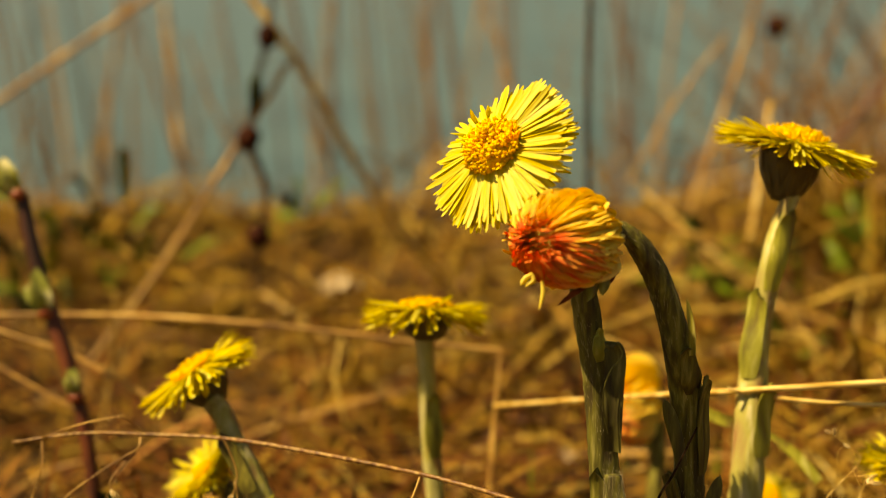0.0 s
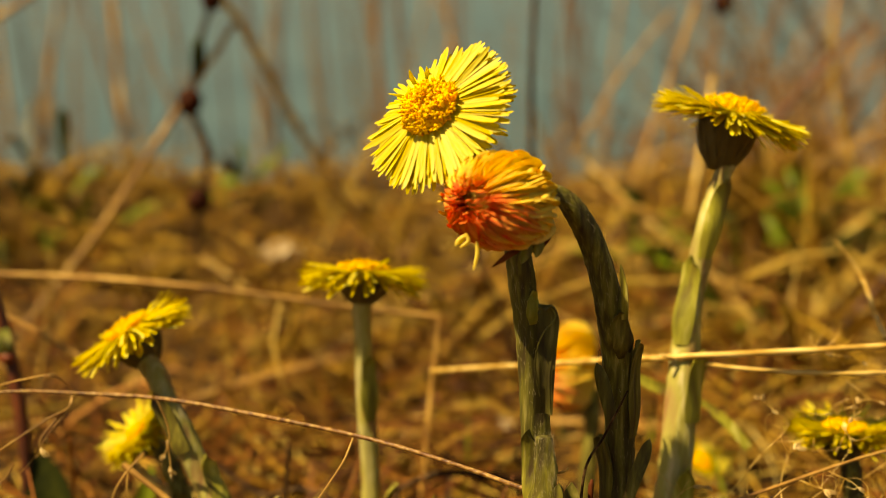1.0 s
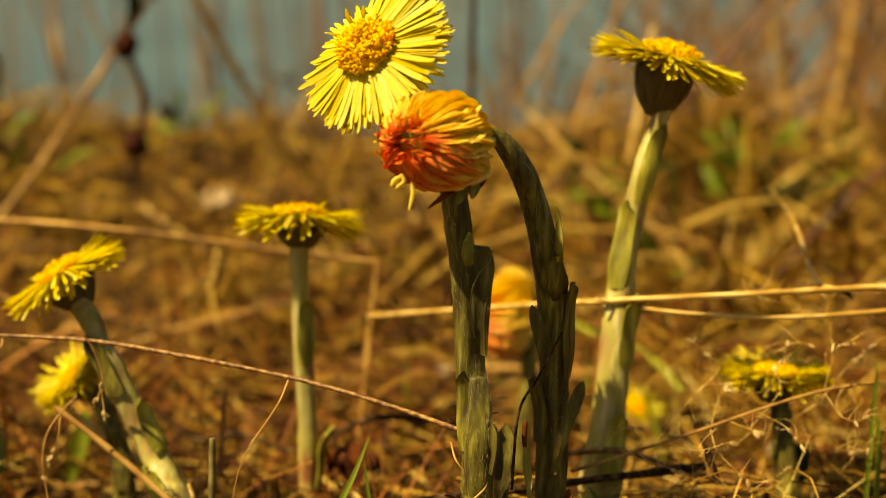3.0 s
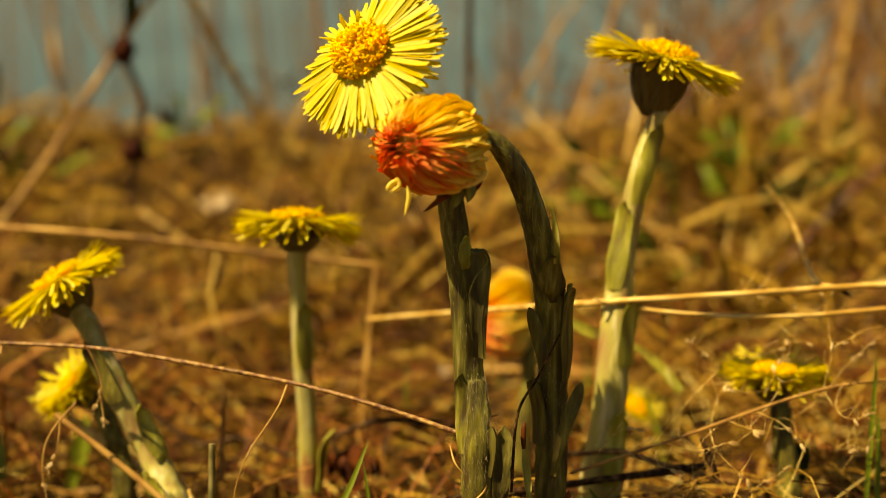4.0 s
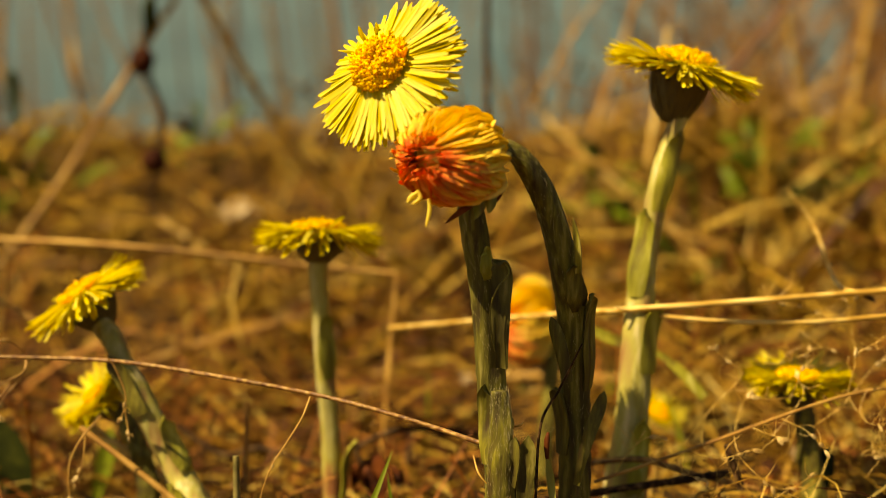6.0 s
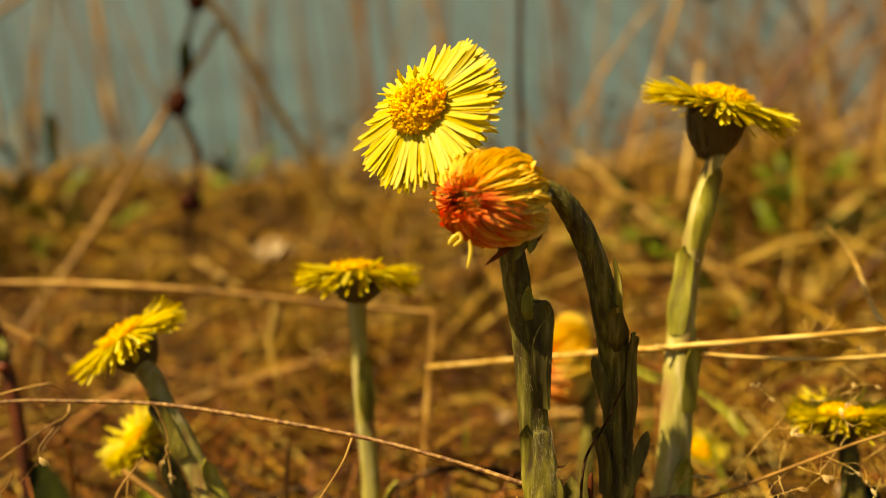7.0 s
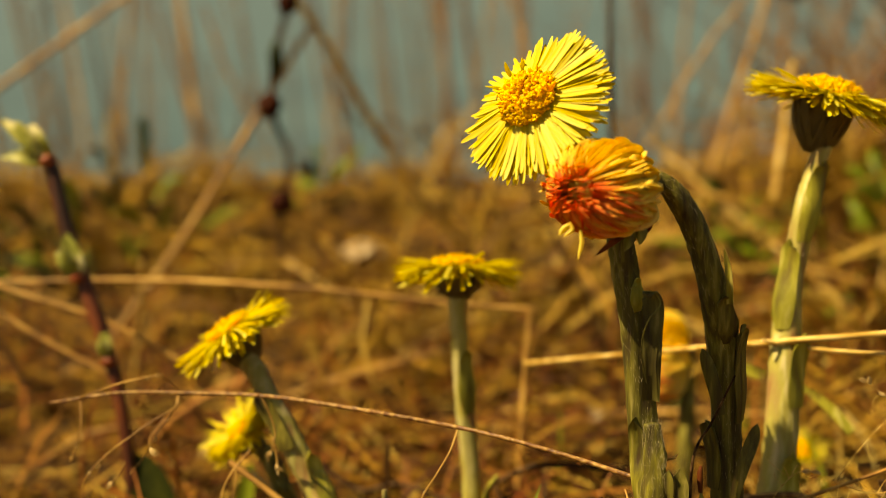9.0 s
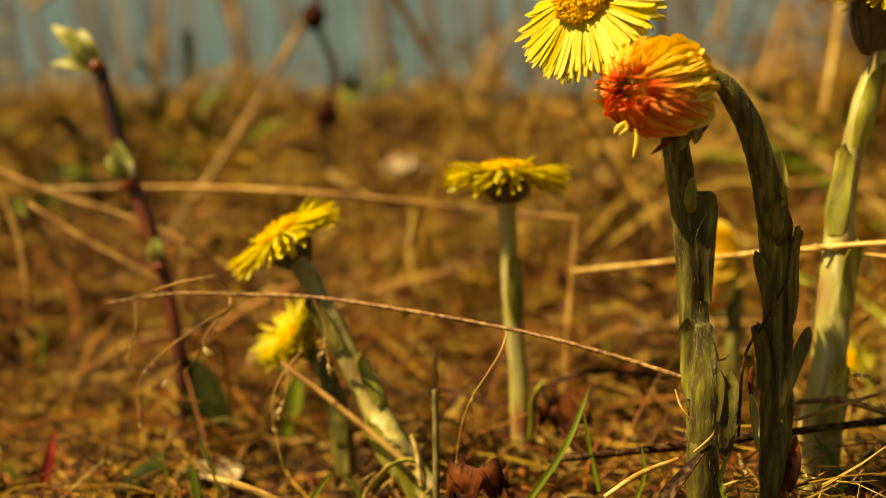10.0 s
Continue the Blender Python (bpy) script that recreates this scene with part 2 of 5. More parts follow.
def tube(p, r, sides=6, lumps=0.0, seed=0, flat=1.0):
    """A closed tapered tube along the path p, with lumps in its girth; flat: its thickness over its width."""
    p = np.asarray(p, float)
    n = len(p)
    r = np.interp(np.linspace(0, 1, n), np.linspace(0, 1, len(np.atleast_1d(r))), np.atleast_1d(r))
    t, u, w = frames(p)
    a = np.arange(sides) * 2 * math.pi / sides
    rng = np.random.RandomState(seed)
    girth = np.ones((n, sides))
    if lumps:
        ph = rng.rand(4) * 6.28
        s = np.linspace(0, 1, n)[:, None]
        girth += lumps * 0.35 * np.sin(8 * a + 3 * np.sin(9 * s + ph[3])) + lumps * (np.sin(3 * a + ph[0] + 7 * s) * 0.5 + np.sin(5 * a + ph[1] - 11 * s) * 0.35 + np.sin(23 * s + ph[2]) * 0.4 + (rng.rand(n, sides) - 0.5) * 0.6)
    rr = r[:, None] * girth
    v = p[:, None] + (np.cos(a)[None, :, None] * u[:, None] + flat * np.sin(a)[None, :, None] * w[:, None]) * rr[..., None]
    v = v.reshape(-1, 3)
    f = [(i * sides + j, i * sides + (j + 1) % sides, (i + 1) * sides + (j + 1) % sides, (i + 1) * sides + j) for i in range(n - 1) for j in range(sides)]
    f += [tuple(range(sides))[::-1], tuple((n - 1) * sides + j for j in range(sides))]
    return v, f


def join(parts):
    vs, fs, k = [], [], 0
    for v, f in parts:
        vs.append(np.asarray(v))
        fs += [tuple(i + k for i in q) for q in f]
        k += len(v)
    return np.vstack(vs), fs


def blade(p, width, side, thick=0.0003, fold=0.25, sharp=1.0, foot=0.35):
    """A leaf along the path p: side is its breadth's direction; folded along the midrib, with thickness."""
    p = np.asarray(p, float)
    n = len(p)
    t = np.gradient(p, axis=0)
    t /= np.linalg.norm(t, axis=1)[:, None]
    s = np.array(side, float)[None] - t * (t @ np.array(side, float))[:, None]
    s /= np.linalg.norm(s, axis=1)[:, None]
    nn = np.cross(s, t)
    x = np.linspace(0, 1, n)
    wd = width * np.clip((foot + (1 - foot) * np.sin(np.minimum(x * 1.9, 1.5708))) * (1 - x ** (2.4 / sharp)) ** 0.7, 0.04, None)
    cols = []
    for off in (thick / 2, -thick / 2):
        for k in (-1, -0.5, 0, 0.5, 1):
            cols.append(p + s * (wd * k / 2)[:, None] + nn * (wd * fold * abs(k) / 2 + off)[:, None])
    v = np.stack(cols, 1).reshape(-1, 3)
    ring = [0, 1, 2, 3, 4, 9, 8, 7, 6, 5]
    f = [(i * 10 + ring[j], i * 10 + ring[(j + 1) % 10], (i + 1) * 10 + ring[(j + 1) % 10], (i + 1) * 10 + ring[j]) for i in range(n - 1) for j in range(10)]
    f += [tuple(ring)[::-1], tuple((n - 1) * 10 + k for k in ring)]
    return v, f


def axes(direction, up):
    """A rotation whose x runs along direction and whose z is as near to up as can be."""
    x = Vector(direction).normalized()
    z = (Vector(up) - x * Vector(up).dot(x)).normalized()
    y = z.cross(x)
    return Matrix((x, y, z)).transposed()


def revolve(profile, centre, axis, sides=18):
    """A surface of revolution: rows of (radius, height) about axis."""
    c, z = np.array(centre), np.array(Vector(axis).normalized())
    x = np.array(Vector(axis).orthogonal().normalized())
    y = np.cross(z, x)
    a = np.arange(sides) * 2 * math.pi / sides
    v = [c + z * h + r * (math.cos(k) * x + math.sin(k) * y) for r, h in profile for k in a]
    f = [(i * sides + j, i * sides + (j + 1) % sides, (i + 1) * sides + (j + 1) % sides, (i + 1) * sides + j) for i in range(len(profile) - 1) for j in range(sides)]
    f += [tuple(range(sides))[::-1], tuple((len(profile) - 1) * sides + j for j in range(sides))]
    return np.array(v), f


# ---- the coltsfoot's pieces ----
def petal_mesh(k, name, mat, width, curl, hook):
    """A strap-shaped floret of unit length along x, with a blunt tip."""
    rng = np.random.RandomState(40 + k)
    x = np.array([0, 0.2, 0.45, 0.7, 0.88, 0.97, 1.0])
    bend = curl * (0.6 + 0.8 * rng.rand())
    p = np.stack([x, 0.05 * (rng.rand() - 0.5) * x + 0.06 * (rng.rand() - 0.5) * x * x, bend * x ** 2 + hook * x ** 6], 1)
    wd = width * np.array([0.55, 0.8, 1.0, 1.0, 0.85, 0.55, 0.2]) * (0.85 + 0.3 * rng.rand())
    v, f = [], []
    for q, h in zip(p, wd):
        v += [q + (0, h, 0.12 * h), q + (0, 0, 0.0), q + (0, -h, 0.12 * h), q + (0, 0, -0.10 * h - 0.006)]
    for i in range(len(p) - 1):
        f += [(i * 4 + j, i * 4 + (j + 1) % 4, i * 4 + 4 + (j + 1) % 4, i * 4 + 4 + j) for j in range(4)]
    e = 4 * len(p) - 4
    f += [(0, 1, 2, 3), (e + 3, e + 2, e + 1, e)]
    me = bpy.data.meshes.new(name)
    me.from_pydata([tuple(map(float, q)) for q in v], [], f)
    me.materials.append(mat)
    return me


WOOLLY = []
PETALS = [petal_mesh(k, "petal", M_petal, 0.046, -0.05, 0.03 * (k % 3)) for k in range(9)]
WILTED = [petal_mesh(20 + k, "wilted_petal", M_wilt_red, 0.062, 0.0, 0.0) for k in range(3)]
WILTED_PALE = [petal_mesh(30 + k, "wilted_petal", M_wilt, 0.062, 0.0, 0.0) for k in range(3)]


def stem(plant, pts, radii, mat, seed, n=34):
    n = n * 2
    p = spline(pts, n)
    v, f = tube(p, radii, 16, 0.15, seed)
    ob = part("stem", (v, f), mat, plant)
    return ob, p, np.interp(np.linspace(0, 1, n), np.linspace(0, 1, len(radii)), radii)


def scale(st, at, side, length, width, mat, flare=0.15, label=""):
    """A clasping scale leaf on the stem: at is its foot along the stem (0 to 1), side the way that it faces."""
    ob, p, r = st
    n = 11
    s = np.linspace(0, 1, len(p))
    run = np.concatenate([[0], np.cumsum(np.linalg.norm(np.diff(p, axis=0), axis=1))])
    l0 = at * run[-1]
    d = np.array(Vector(side).normalized())
    rows = []
    for i in range(n):
        x = i / (n - 1)
        l = l0 + length * x
        c = np.array([np.interp(l, run, p[:, k]) for k in range(3)])
        if l > run[-1]:
            c = p[-1] + (p[-1] - p[-2]) / np.linalg.norm(p[-1] - p[-2]) * (l - run[-1])
        rad = np.interp(l, run, r)
        j = min(max(int(np.searchsorted(run, l)), 1), len(p) - 1)
        t = (p[j] - p[j - 1]) / np.linalg.norm(p[j] - p[j - 1])
        e = d - t * (d @ t)
        e /= np.linalg.norm(e)
        g = np.cross(t, e)
        wd = width * (0.8 + 0.45 * math.sin(min(x * 2.2, 1.57))) * (1 - x ** 9) ** 0.5 + 0.0004 + 0.0004 * math.sin(9 * x + 40 * at)
        lift = rad * (0.96 + 0.12 * min(1, 3 * x)) + 0.0002 + flare * length * x ** 2.2 + 0.0012 * max(0, x - 0.75) + 0.0003 * math.sin(7 * x + 30 * at)
        arc = wd / (rad + 0.0008) * (1 - 0.45 * x)
        row = []
        for off in (0.00035, -0.00035):
            for k in (-1, -0.5, 0, 0.5, 1):
                a = k * arc / 2
                torn = t * 0.0012 * x ** 4 * math.sin(37 * k + 60 * at)
                row.append(c + torn + (lift + off + 0.0009 * x * (abs(k) - 0.5)) * (math.cos(a) * e + math.sin(a) * g))
        rows.append(row)
    v = np.array(rows).reshape(-1, 3)
    ring = [0, 1, 2, 3, 4, 9, 8, 7, 6, 5]
    f = [(i * 10 + ring[j], i * 10 + ring[(j + 1) % 10], i * 10 + 10 + ring[(j + 1) % 10], i * 10 + 10 + ring[j]) for i in range(n - 1) for j in range(10)]
    f += [tuple(ring)[::-1], tuple((n - 1) * 10 + k for k in ring)]
    return part("scale_leaf", (v, f), mat, ob, label)


def bract_mesh():
    p = spline([(0, 0, 0), (0.3, 0, 0.09), (0.65, 0, 0.11), (1, 0, 0.03)], 8)
    v, f = blade(p, 0.36, (0, 1, 0), 0.03, -0.12, 1.0, 0.6)
    me = bpy.data.meshes.new("bract")
    me.from_pydata([tuple(map(float, q)) for q in v], [], f)
    me.shade_smooth()
    me.materials.append(M_bract)
    return me


BRACT = bract_mesh()


def involucre(head, centre, axis, rim, neck, depth, seed, count=16):
    """The cup of bracts under a head."""
    rng = random.Random(seed)
    z = Vector(axis).normalized()
    x = z.orthogonal().normalized()
    y = z.cross(x)
    for i in range(count):
        a = 2 * math.pi * i / count + rng.uniform(-0.1, 0.1)
        rad = math.cos(a) * x + math.sin(a) * y
        foot = Vector(centre) + z * (-depth * 0.98) + rad * neck * 0.8
        tip = Vector(centre) + z * (-depth * rng.uniform(-0.02, 0.12)) + rad * rim * rng.uniform(1.0, 1.07)
        m = axes(tip - foot, rad).to_4x4()
        part("bract", BRACT, None, head, at=Matrix.Translation(foot) @ m @ Matrix.Scale((tip - foot).length, 4))


def flower_head(plant, centre, axis, R, disc, n, lean, seed, cup=0.62, rim=0.40, neck=0.17, dome=0.16, loose=9.0, step=4.0):
    """An open head: cup, dome of disc florets and rows of ray florets. lean(a): how far the rays rise at that bearing, in degrees."""
    rng = random.Random(seed)
    z = Vector(axis).normalized()
    x = (Vector((1, 0, 0)) - z * z.x).normalized()
    y = z.cross(x)
    prof = [(neck * R, -cup * R), (neck * R * 1.22, -cup * R * 0.82), (rim * R * 0.58, -cup * R * 0.72), (rim * R * 0.84, -cup * R * 0.46), (rim * R * 0.98, -cup * R * 0.2), (rim * R, -0.02 * R),
            (disc * R * 0.97, 0.03 * R), (disc * R * 0.7, dome * R * 0.6), (disc * R * 0.35, dome * R * 0.92), (0.03 * R, dome * R)]
    head = part("flower_head", revolve(prof, centre, z), M_bract, plant, "")
    bits = [revolve([(disc * R * 0.97, 0.02 * R), (disc * R * 0.92, 0.08 * R + dome * R * 0.3), (disc * R * 0.7, dome * R * 0.62 + 0.065 * R), (disc * R * 0.35, dome * R * 0.94 + 0.07 * R), (0.03 * R, dome * R + 0.07 * R)], centre, z)]
    k = 230
    for i in range(k):
        q = math.sqrt((i + 0.5) / k)
        a = i * 2.39996
        rad = math.cos(a) * x + math.sin(a) * y
        h = dome * R * (1 - q ** 2) + 0.02 * R
        foot = Vector(centre) + rad * q * disc * R + z * h
        up = (z + rad * q * 0.55 + Vector((rng.uniform(-0.2, 0.2), rng.uniform(-0.2, 0.2), rng.uniform(-0.2, 0.2)))).normalized()
        ln = R * rng.uniform(0.05, 0.13)
        w0 = R * rng.uniform(0.019, 0.027)
        nod = Vector((rng.uniform(-1, 1), rng.uniform(-1, 1), rng.uniform(-1, 1))) * ln * 0.3
        bits.append(tube([foot - up * 0.03 * R, foot + up * ln * 0.5, foot + up * ln * 0.8 + nod * 0.4, foot + up * ln + nod], [w0 * 0.8, w0 * 0.9, w0 * 1.2, w0 * 0.3], 5))
        if i % 3 == 0:                       # opened florets with lobes that stand apart
            for b in range(3):
                lobe = (up * 0.4 + Vector((rng.uniform(-1, 1), rng.uniform(-1, 1), rng.uniform(-1, 1)))).normalized() * ln * 0.5
                bits.append(tube([foot + up * ln * 0.75, foot + up * ln * 0.9 + lobe * 0.6, foot + up * ln * 0.85 + lobe], [w0 * 0.5, w0 * 0.55, w0 * 0.15], 4))
    part("disc", join(bits), M_disc, head, "orange-yellow disc of tiny tubular florets")
    for i in range(n):
        row = i % 4
        a = 2 * math.pi * (i + rng.uniform(-0.45, 0.45)) / n
        e = radians(lean(a) - row * step + rng.gauss(0, loose))
        rad = math.cos(a) * x + math.sin(a) * y
        aa = a + rng.gauss(0, 0.07)
        rad2 = math.cos(aa) * x + math.sin(aa) * y
        d = rad2 * math.cos(e) + z * math.sin(e)
        up = z * math.cos(e) - rad2 * math.sin(e)
        foot = Vector(centre) + rad * disc * R * 0.9 + z * (0.03 * R - row * 0.012 * R)
        ln = R * (1 - disc * 0.88) * rng.uniform(0.80, 1.08)
        m = axes(d, up).to_4x4()
        part("petal", PETALS[rng.randrange(9)], None, head, at=Matrix.Translation(foot) @ m @ Matrix.Scale(ln, 4) @ Matrix.Rotation(rng.gauss(0, 0.25), 4, "X"))
    involucre(head, centre, z, rim * R * 1.03, neck * R * 1.15, cup * R, seed)
    return head


def wilted_head(plant, centre, axis, R, n, seed, squash=0.9, mouth=0.32, tall=1.0, blush=0.0, middle=None):
    """A closing head: florets that arch over a ball and meet in a mouth."""
    rng = random.Random(seed)
    z = Vector(axis).normalized()
    x = (Vector((0, 0, 1)) - z * z.z).normalized()
    y = z.cross(x)
    prof = [(0.2 * R, -1.02 * R), (0.42 * R, -0.85 * R), (0.58 * R, -0.45 * R), (0.60 * R, 0.0), (0.54 * R, 0.34 * R), (0.38 * R, 0.52 * R), (0.05 * R, 0.56 * R)]
    head = part("flower_head", revolve(prof, centre, z, 20), M_wilt, plant)
    for i in range(n):
        a = i * 2.39996 + rng.gauss(0, 0.06)
        q = (i + 0.5) / n                                   # 0: outer row, 1: at the mouth
        b0 = -0.75 + 1.25 * q + rng.gauss(0, 0.06)            # where on the ball it starts and ends (latitude)
        b1 = min(b0 + rng.uniform(0.75, 1.15), 1.22 + rng.gauss(0, 0.05))
        out = R * (1.0 - 0.12 * q + rng.gauss(0, 0.04))
        twist = rng.gauss(0, 0.2)
        lift = rng.uniform(-0.1, 0.42)
        pts = []
        for k in range(7):
            s = k / 6
            b = b0 + (b1 - b0) * s
            rr = out * (1 + 0.07 * math.sin(s * 3.1)) * (0.9 + 0.10 * min(1, s * 3)) + (R * lift * max(0, s - 0.6))
            aa = a + twist * s
            pts.append(Vector(centre) + z * (rr * math.sin(b) * squash) + (math.cos(aa) * x * tall + math.sin(aa) * y) * rr * math.cos(b))
        ln = R * 0.95
        foot = pts[0]
        d = (pts[-1] - pts[0])
        up = (pts[3] - Vector(centre)).normalized()
        m3 = axes(d, up).to_4x4()
        full = Matrix.Translation(foot) @ m3 @ Matrix.Scale(d.length, 4)
        inv = full.inverted()
        loc = [np.array(inv @ q2) for q2 in pts]
        w0 = 0.00064 * rng.uniform(0.75, 1.3) / d.length
        v, f = tube(spline(loc, 8), [w0 * 0.6, w0, w0 * 1.1, w0 * 0.9, w0 * 0.2], 6, flat=0.4)
        # Redder towards the mouth; low florets also redder, underside shade put into colour.
        red = q * 1.15 - 0.58 * math.cos(a) + rng.gauss(0, 0.14) + blush
        part("petal", (v, f), M_wilt_red if red > 0.72 else (M_wilt if red > 0.50 else M_wilt_yellow), head, at=full)
    for i in range(110):                                     # red shrivelled middle
        a, q = i * 2.39996, math.sqrt((i + 0.5) / 110) * mouth * 1.4
        foot = Vector(centre) + z * R * 0.58 + (math.cos(a) * x + math.sin(a) * y) * q * R
        top = foot + z * R * rng.uniform(0.25, 0.48) + Vector((rng.uniform(-1, 1), rng.uniform(-1, 1), rng.uniform(-1, 1))) * R * 0.1
        full = Matrix.Translation(foot) @ axes(top - foot, x).to_4x4() @ Matrix.Scale((top - foot).length, 4)
        part("floret", (middle or WILTED)[i % 3], None, head, at=full)
    involucre(head, Vector(centre) - z * R * 0.45, z, R * 0.72, R * 0.22, R * 0.62, seed, 18)
    return head


# ---- the ground and the lake ----
def ground_z(x, y):
    rows = [-600, -2, 0.1, 0.2, 0.24, 0.28, 0.34, 0.42, 0.52, 0.58, 0.63, 0.70, 0.85, 1.1, 3, 600]
    dry = np.interp(y, rows, [-0.02, -0.01, -0.004, -0.006, -0.011, -0.022, -0.034, -0.032, -0.018, -0.004, 0.011, 0.003, -0.05, -0.16, -0.6, -4])
    hollow = np.interp(y, rows, [-0.02, -0.01, -0.006, -0.010, -0.019, -0.029, -0.039, -0.038, -0.024, -0.010, 0.007, -0.002, -0.05, -0.16, -0.6, -4])
    k = min(1, max(0, (0.02 - x) / 0.09))
    z = dry * (1 - k) + hollow * k
    near = max(0.0, 1 - max(abs(x) / 1.5, abs(y - 0.4) / 1.2))
    z += near * (0.006 * noise.noise((x * 14, y * 14, 0.3)) + 0.004 * noise.noise((x * 43, y * 43, 2.1)) + 0.0018 * noise.noise((x * 150, y * 150, 4.0)))
    return float(z)


gx = np.unique(np.round(np.concatenate([np.linspace(-0.5, 0.5, 161), np.linspace(-1.5, 1.5, 61), np.linspace(-8, 8, 17), [-600, -200, -60, 60, 200, 600]]), 4))
gy = np.unique(np.round(np.concatenate([np.linspace(0.18, 0.72, 101), np.linspace(-1, 1.4, 41), np.linspace(-8, 8, 17), [-600, -200, -60, 60, 200, 600]]), 4))
gv = [(x, y, ground_z(x, y)) for y in gy for x in gx]
gf = [(j * len(gx) + i, j * len(gx) + i + 1, (j + 1) * len(gx) + i + 1, (j + 1) * len(gx) + i) for j in range(len(gy) - 1) for i in range(len(gx) - 1)]
tagged(part("ground", (np.array(gv), gf), M_soil), "dry brown earth bank under matted dead grass", "ground", kind="structure")
tagged(part("water", (np.array([(-600, 0.8, -0.10), (600, 0.8, -0.10), (600, 600, -0.10), (-600, 600, -0.10)]), [(0, 1, 2, 3)]), M_water),
       "calm grey-teal lake water beyond the bank", "water", kind="structure")


def bank_foot(x, y):
    return Vector((x, y, ground_z(x, y)))


# matted dead grass and leaf litter on the bank
def straw_bits(count, seed, x0, x1, y0, y1, length, lift, thick, tilt):
    rng = random.Random(seed)
    out = []
    for _ in range(count):
        x, y = rng.uniform(x0, x1), rng.uniform(y0, y1)
        if noise.noise((x * 26, y * 17, 7.7)) * 2.2 + 0.62 < rng.random():
            continue
        ln = rng.uniform(*length) * (0.45 + 2.0 * max(0, min(0.35, y - 0.22)))
        a = rng.gauss(0, 0.7) if rng.random() < 0.6 else rng.uniform(0, math.pi)
        e = rng.gauss(0, tilt)
        z = ground_z(x, y) + rng.uniform(*lift)
        d = np.array((math.cos(a) * math.cos(e), math.sin(a) * math.cos(e), math.sin(e)))
        c = np.array((rng.gauss(0, 0.09), rng.gauss(0, 0.09), rng.gauss(0, 0.06) + 0.04)) * ln
        p0 = np.array((x, y, z))
        pts = [p0 - d * ln / 2, p0 - d * ln / 6 + c * 0.8, p0 + d * ln / 6 + c, p0 + d * ln / 2]
        r = rng.uniform(*thick) * (0.3 + 1.6 * max(0, min(0.35, y - 0.22)))
        out.append(tube(pts, [r, r, r * 0.9, r * 0.5], 3))
    return join(out)


tagged(part("dead_grass", straw_bits(13000, 11, -0.42, 0.42, 0.22, 0.66, (0.010, 0.05), (0.0, 0.008), (0.0002, 0.0009), 0.22), M_litter), "matted tan and brown dead grass covering the bank", "dry grass", kind="stuff")
tagged(part("dead_grass", straw_bits(420, 12, -0.45, 0.45, 0.32, 0.58, (0.03, 0.10), (0.004, 0.025), (0.0006, 0.0015), 0.40), M_litter), "long loose dead grass stalks lying over the bank", "dry grass", kind="stuff")


def flakes(count, seed):
    rng = random.Random(seed)
    out = []
    for _ in range(count):
        x, y = rng.uniform(-0.44, 0.44), rng.uniform(0.21, 0.68)
        ln = rng.uniform(0.006, 0.024) * (0.5 + 1.3 * max(0, y - 0.2))
        a, e = rng.uniform(0, 6.28), rng.gauss(0, 0.35)
        d = np.array((math.cos(a) * math.cos(e), math.sin(a) * math.cos(e), math.sin(e)))
        s = np.array((-math.sin(a), math.cos(a), rng.gauss(0, 0.6)))
        p0 = np.array((x, y, ground_z(x, y) + rng.uniform(0.0, 0.009)))
        b = rng.uniform(-0.4, 0.4) * ln
        pts = spline([p0 - d * ln / 2, p0 + np.array((0, 0, b)), p0 + d * ln / 2], 5)
        out.append(blade(pts, ln * rng.uniform(0.06, 0.2), s, 0.00015, rng.uniform(-0.6, 0.6), 0.8, 0.2))
    return join(out)


tagged(part("leaf_litter", flakes(2600, 21), M_flake), "curled brown leaf litter scattered over the bank", "leaf litter", kind="stuff")

# ---- coltsfoot in front ----
NEAR = "coltsfoot on the bank"
plant = thing("coltsfoot", (0.0069, 0.2303, 0.0106), "coltsfoot with open yellow rayed flower facing out, woolly green stem", "flower", NEAR)
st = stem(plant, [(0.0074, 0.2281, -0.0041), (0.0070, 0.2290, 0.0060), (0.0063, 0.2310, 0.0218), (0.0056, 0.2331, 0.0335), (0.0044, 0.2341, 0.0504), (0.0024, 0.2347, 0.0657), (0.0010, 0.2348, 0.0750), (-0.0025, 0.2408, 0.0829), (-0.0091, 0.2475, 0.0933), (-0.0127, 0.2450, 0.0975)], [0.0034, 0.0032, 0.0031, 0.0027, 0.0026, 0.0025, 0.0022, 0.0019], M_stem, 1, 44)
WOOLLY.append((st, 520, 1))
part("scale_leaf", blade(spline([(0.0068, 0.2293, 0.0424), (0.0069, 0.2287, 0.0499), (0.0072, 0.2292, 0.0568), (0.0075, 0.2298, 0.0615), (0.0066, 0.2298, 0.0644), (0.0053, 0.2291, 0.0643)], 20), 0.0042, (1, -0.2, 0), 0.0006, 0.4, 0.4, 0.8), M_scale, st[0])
part("leaf_rim", tube(spline([(0.0058, 0.2275, 0.0465), (0.0048, 0.2270, 0.0517), (0.0050, 0.2270, 0.0563), (0.0064, 0.2273, 0.0600), (0.0081, 0.2278, 0.0617), (0.0086, 0.2285, 0.0631), (0.0073, 0.2289, 0.0648), (0.0055, 0.2288, 0.0651)], 26), [0.0001, 0.00016, 0.00015, 0.00018, 0.0001], 5, 0.15, 2), M_scale_mid, st[0])
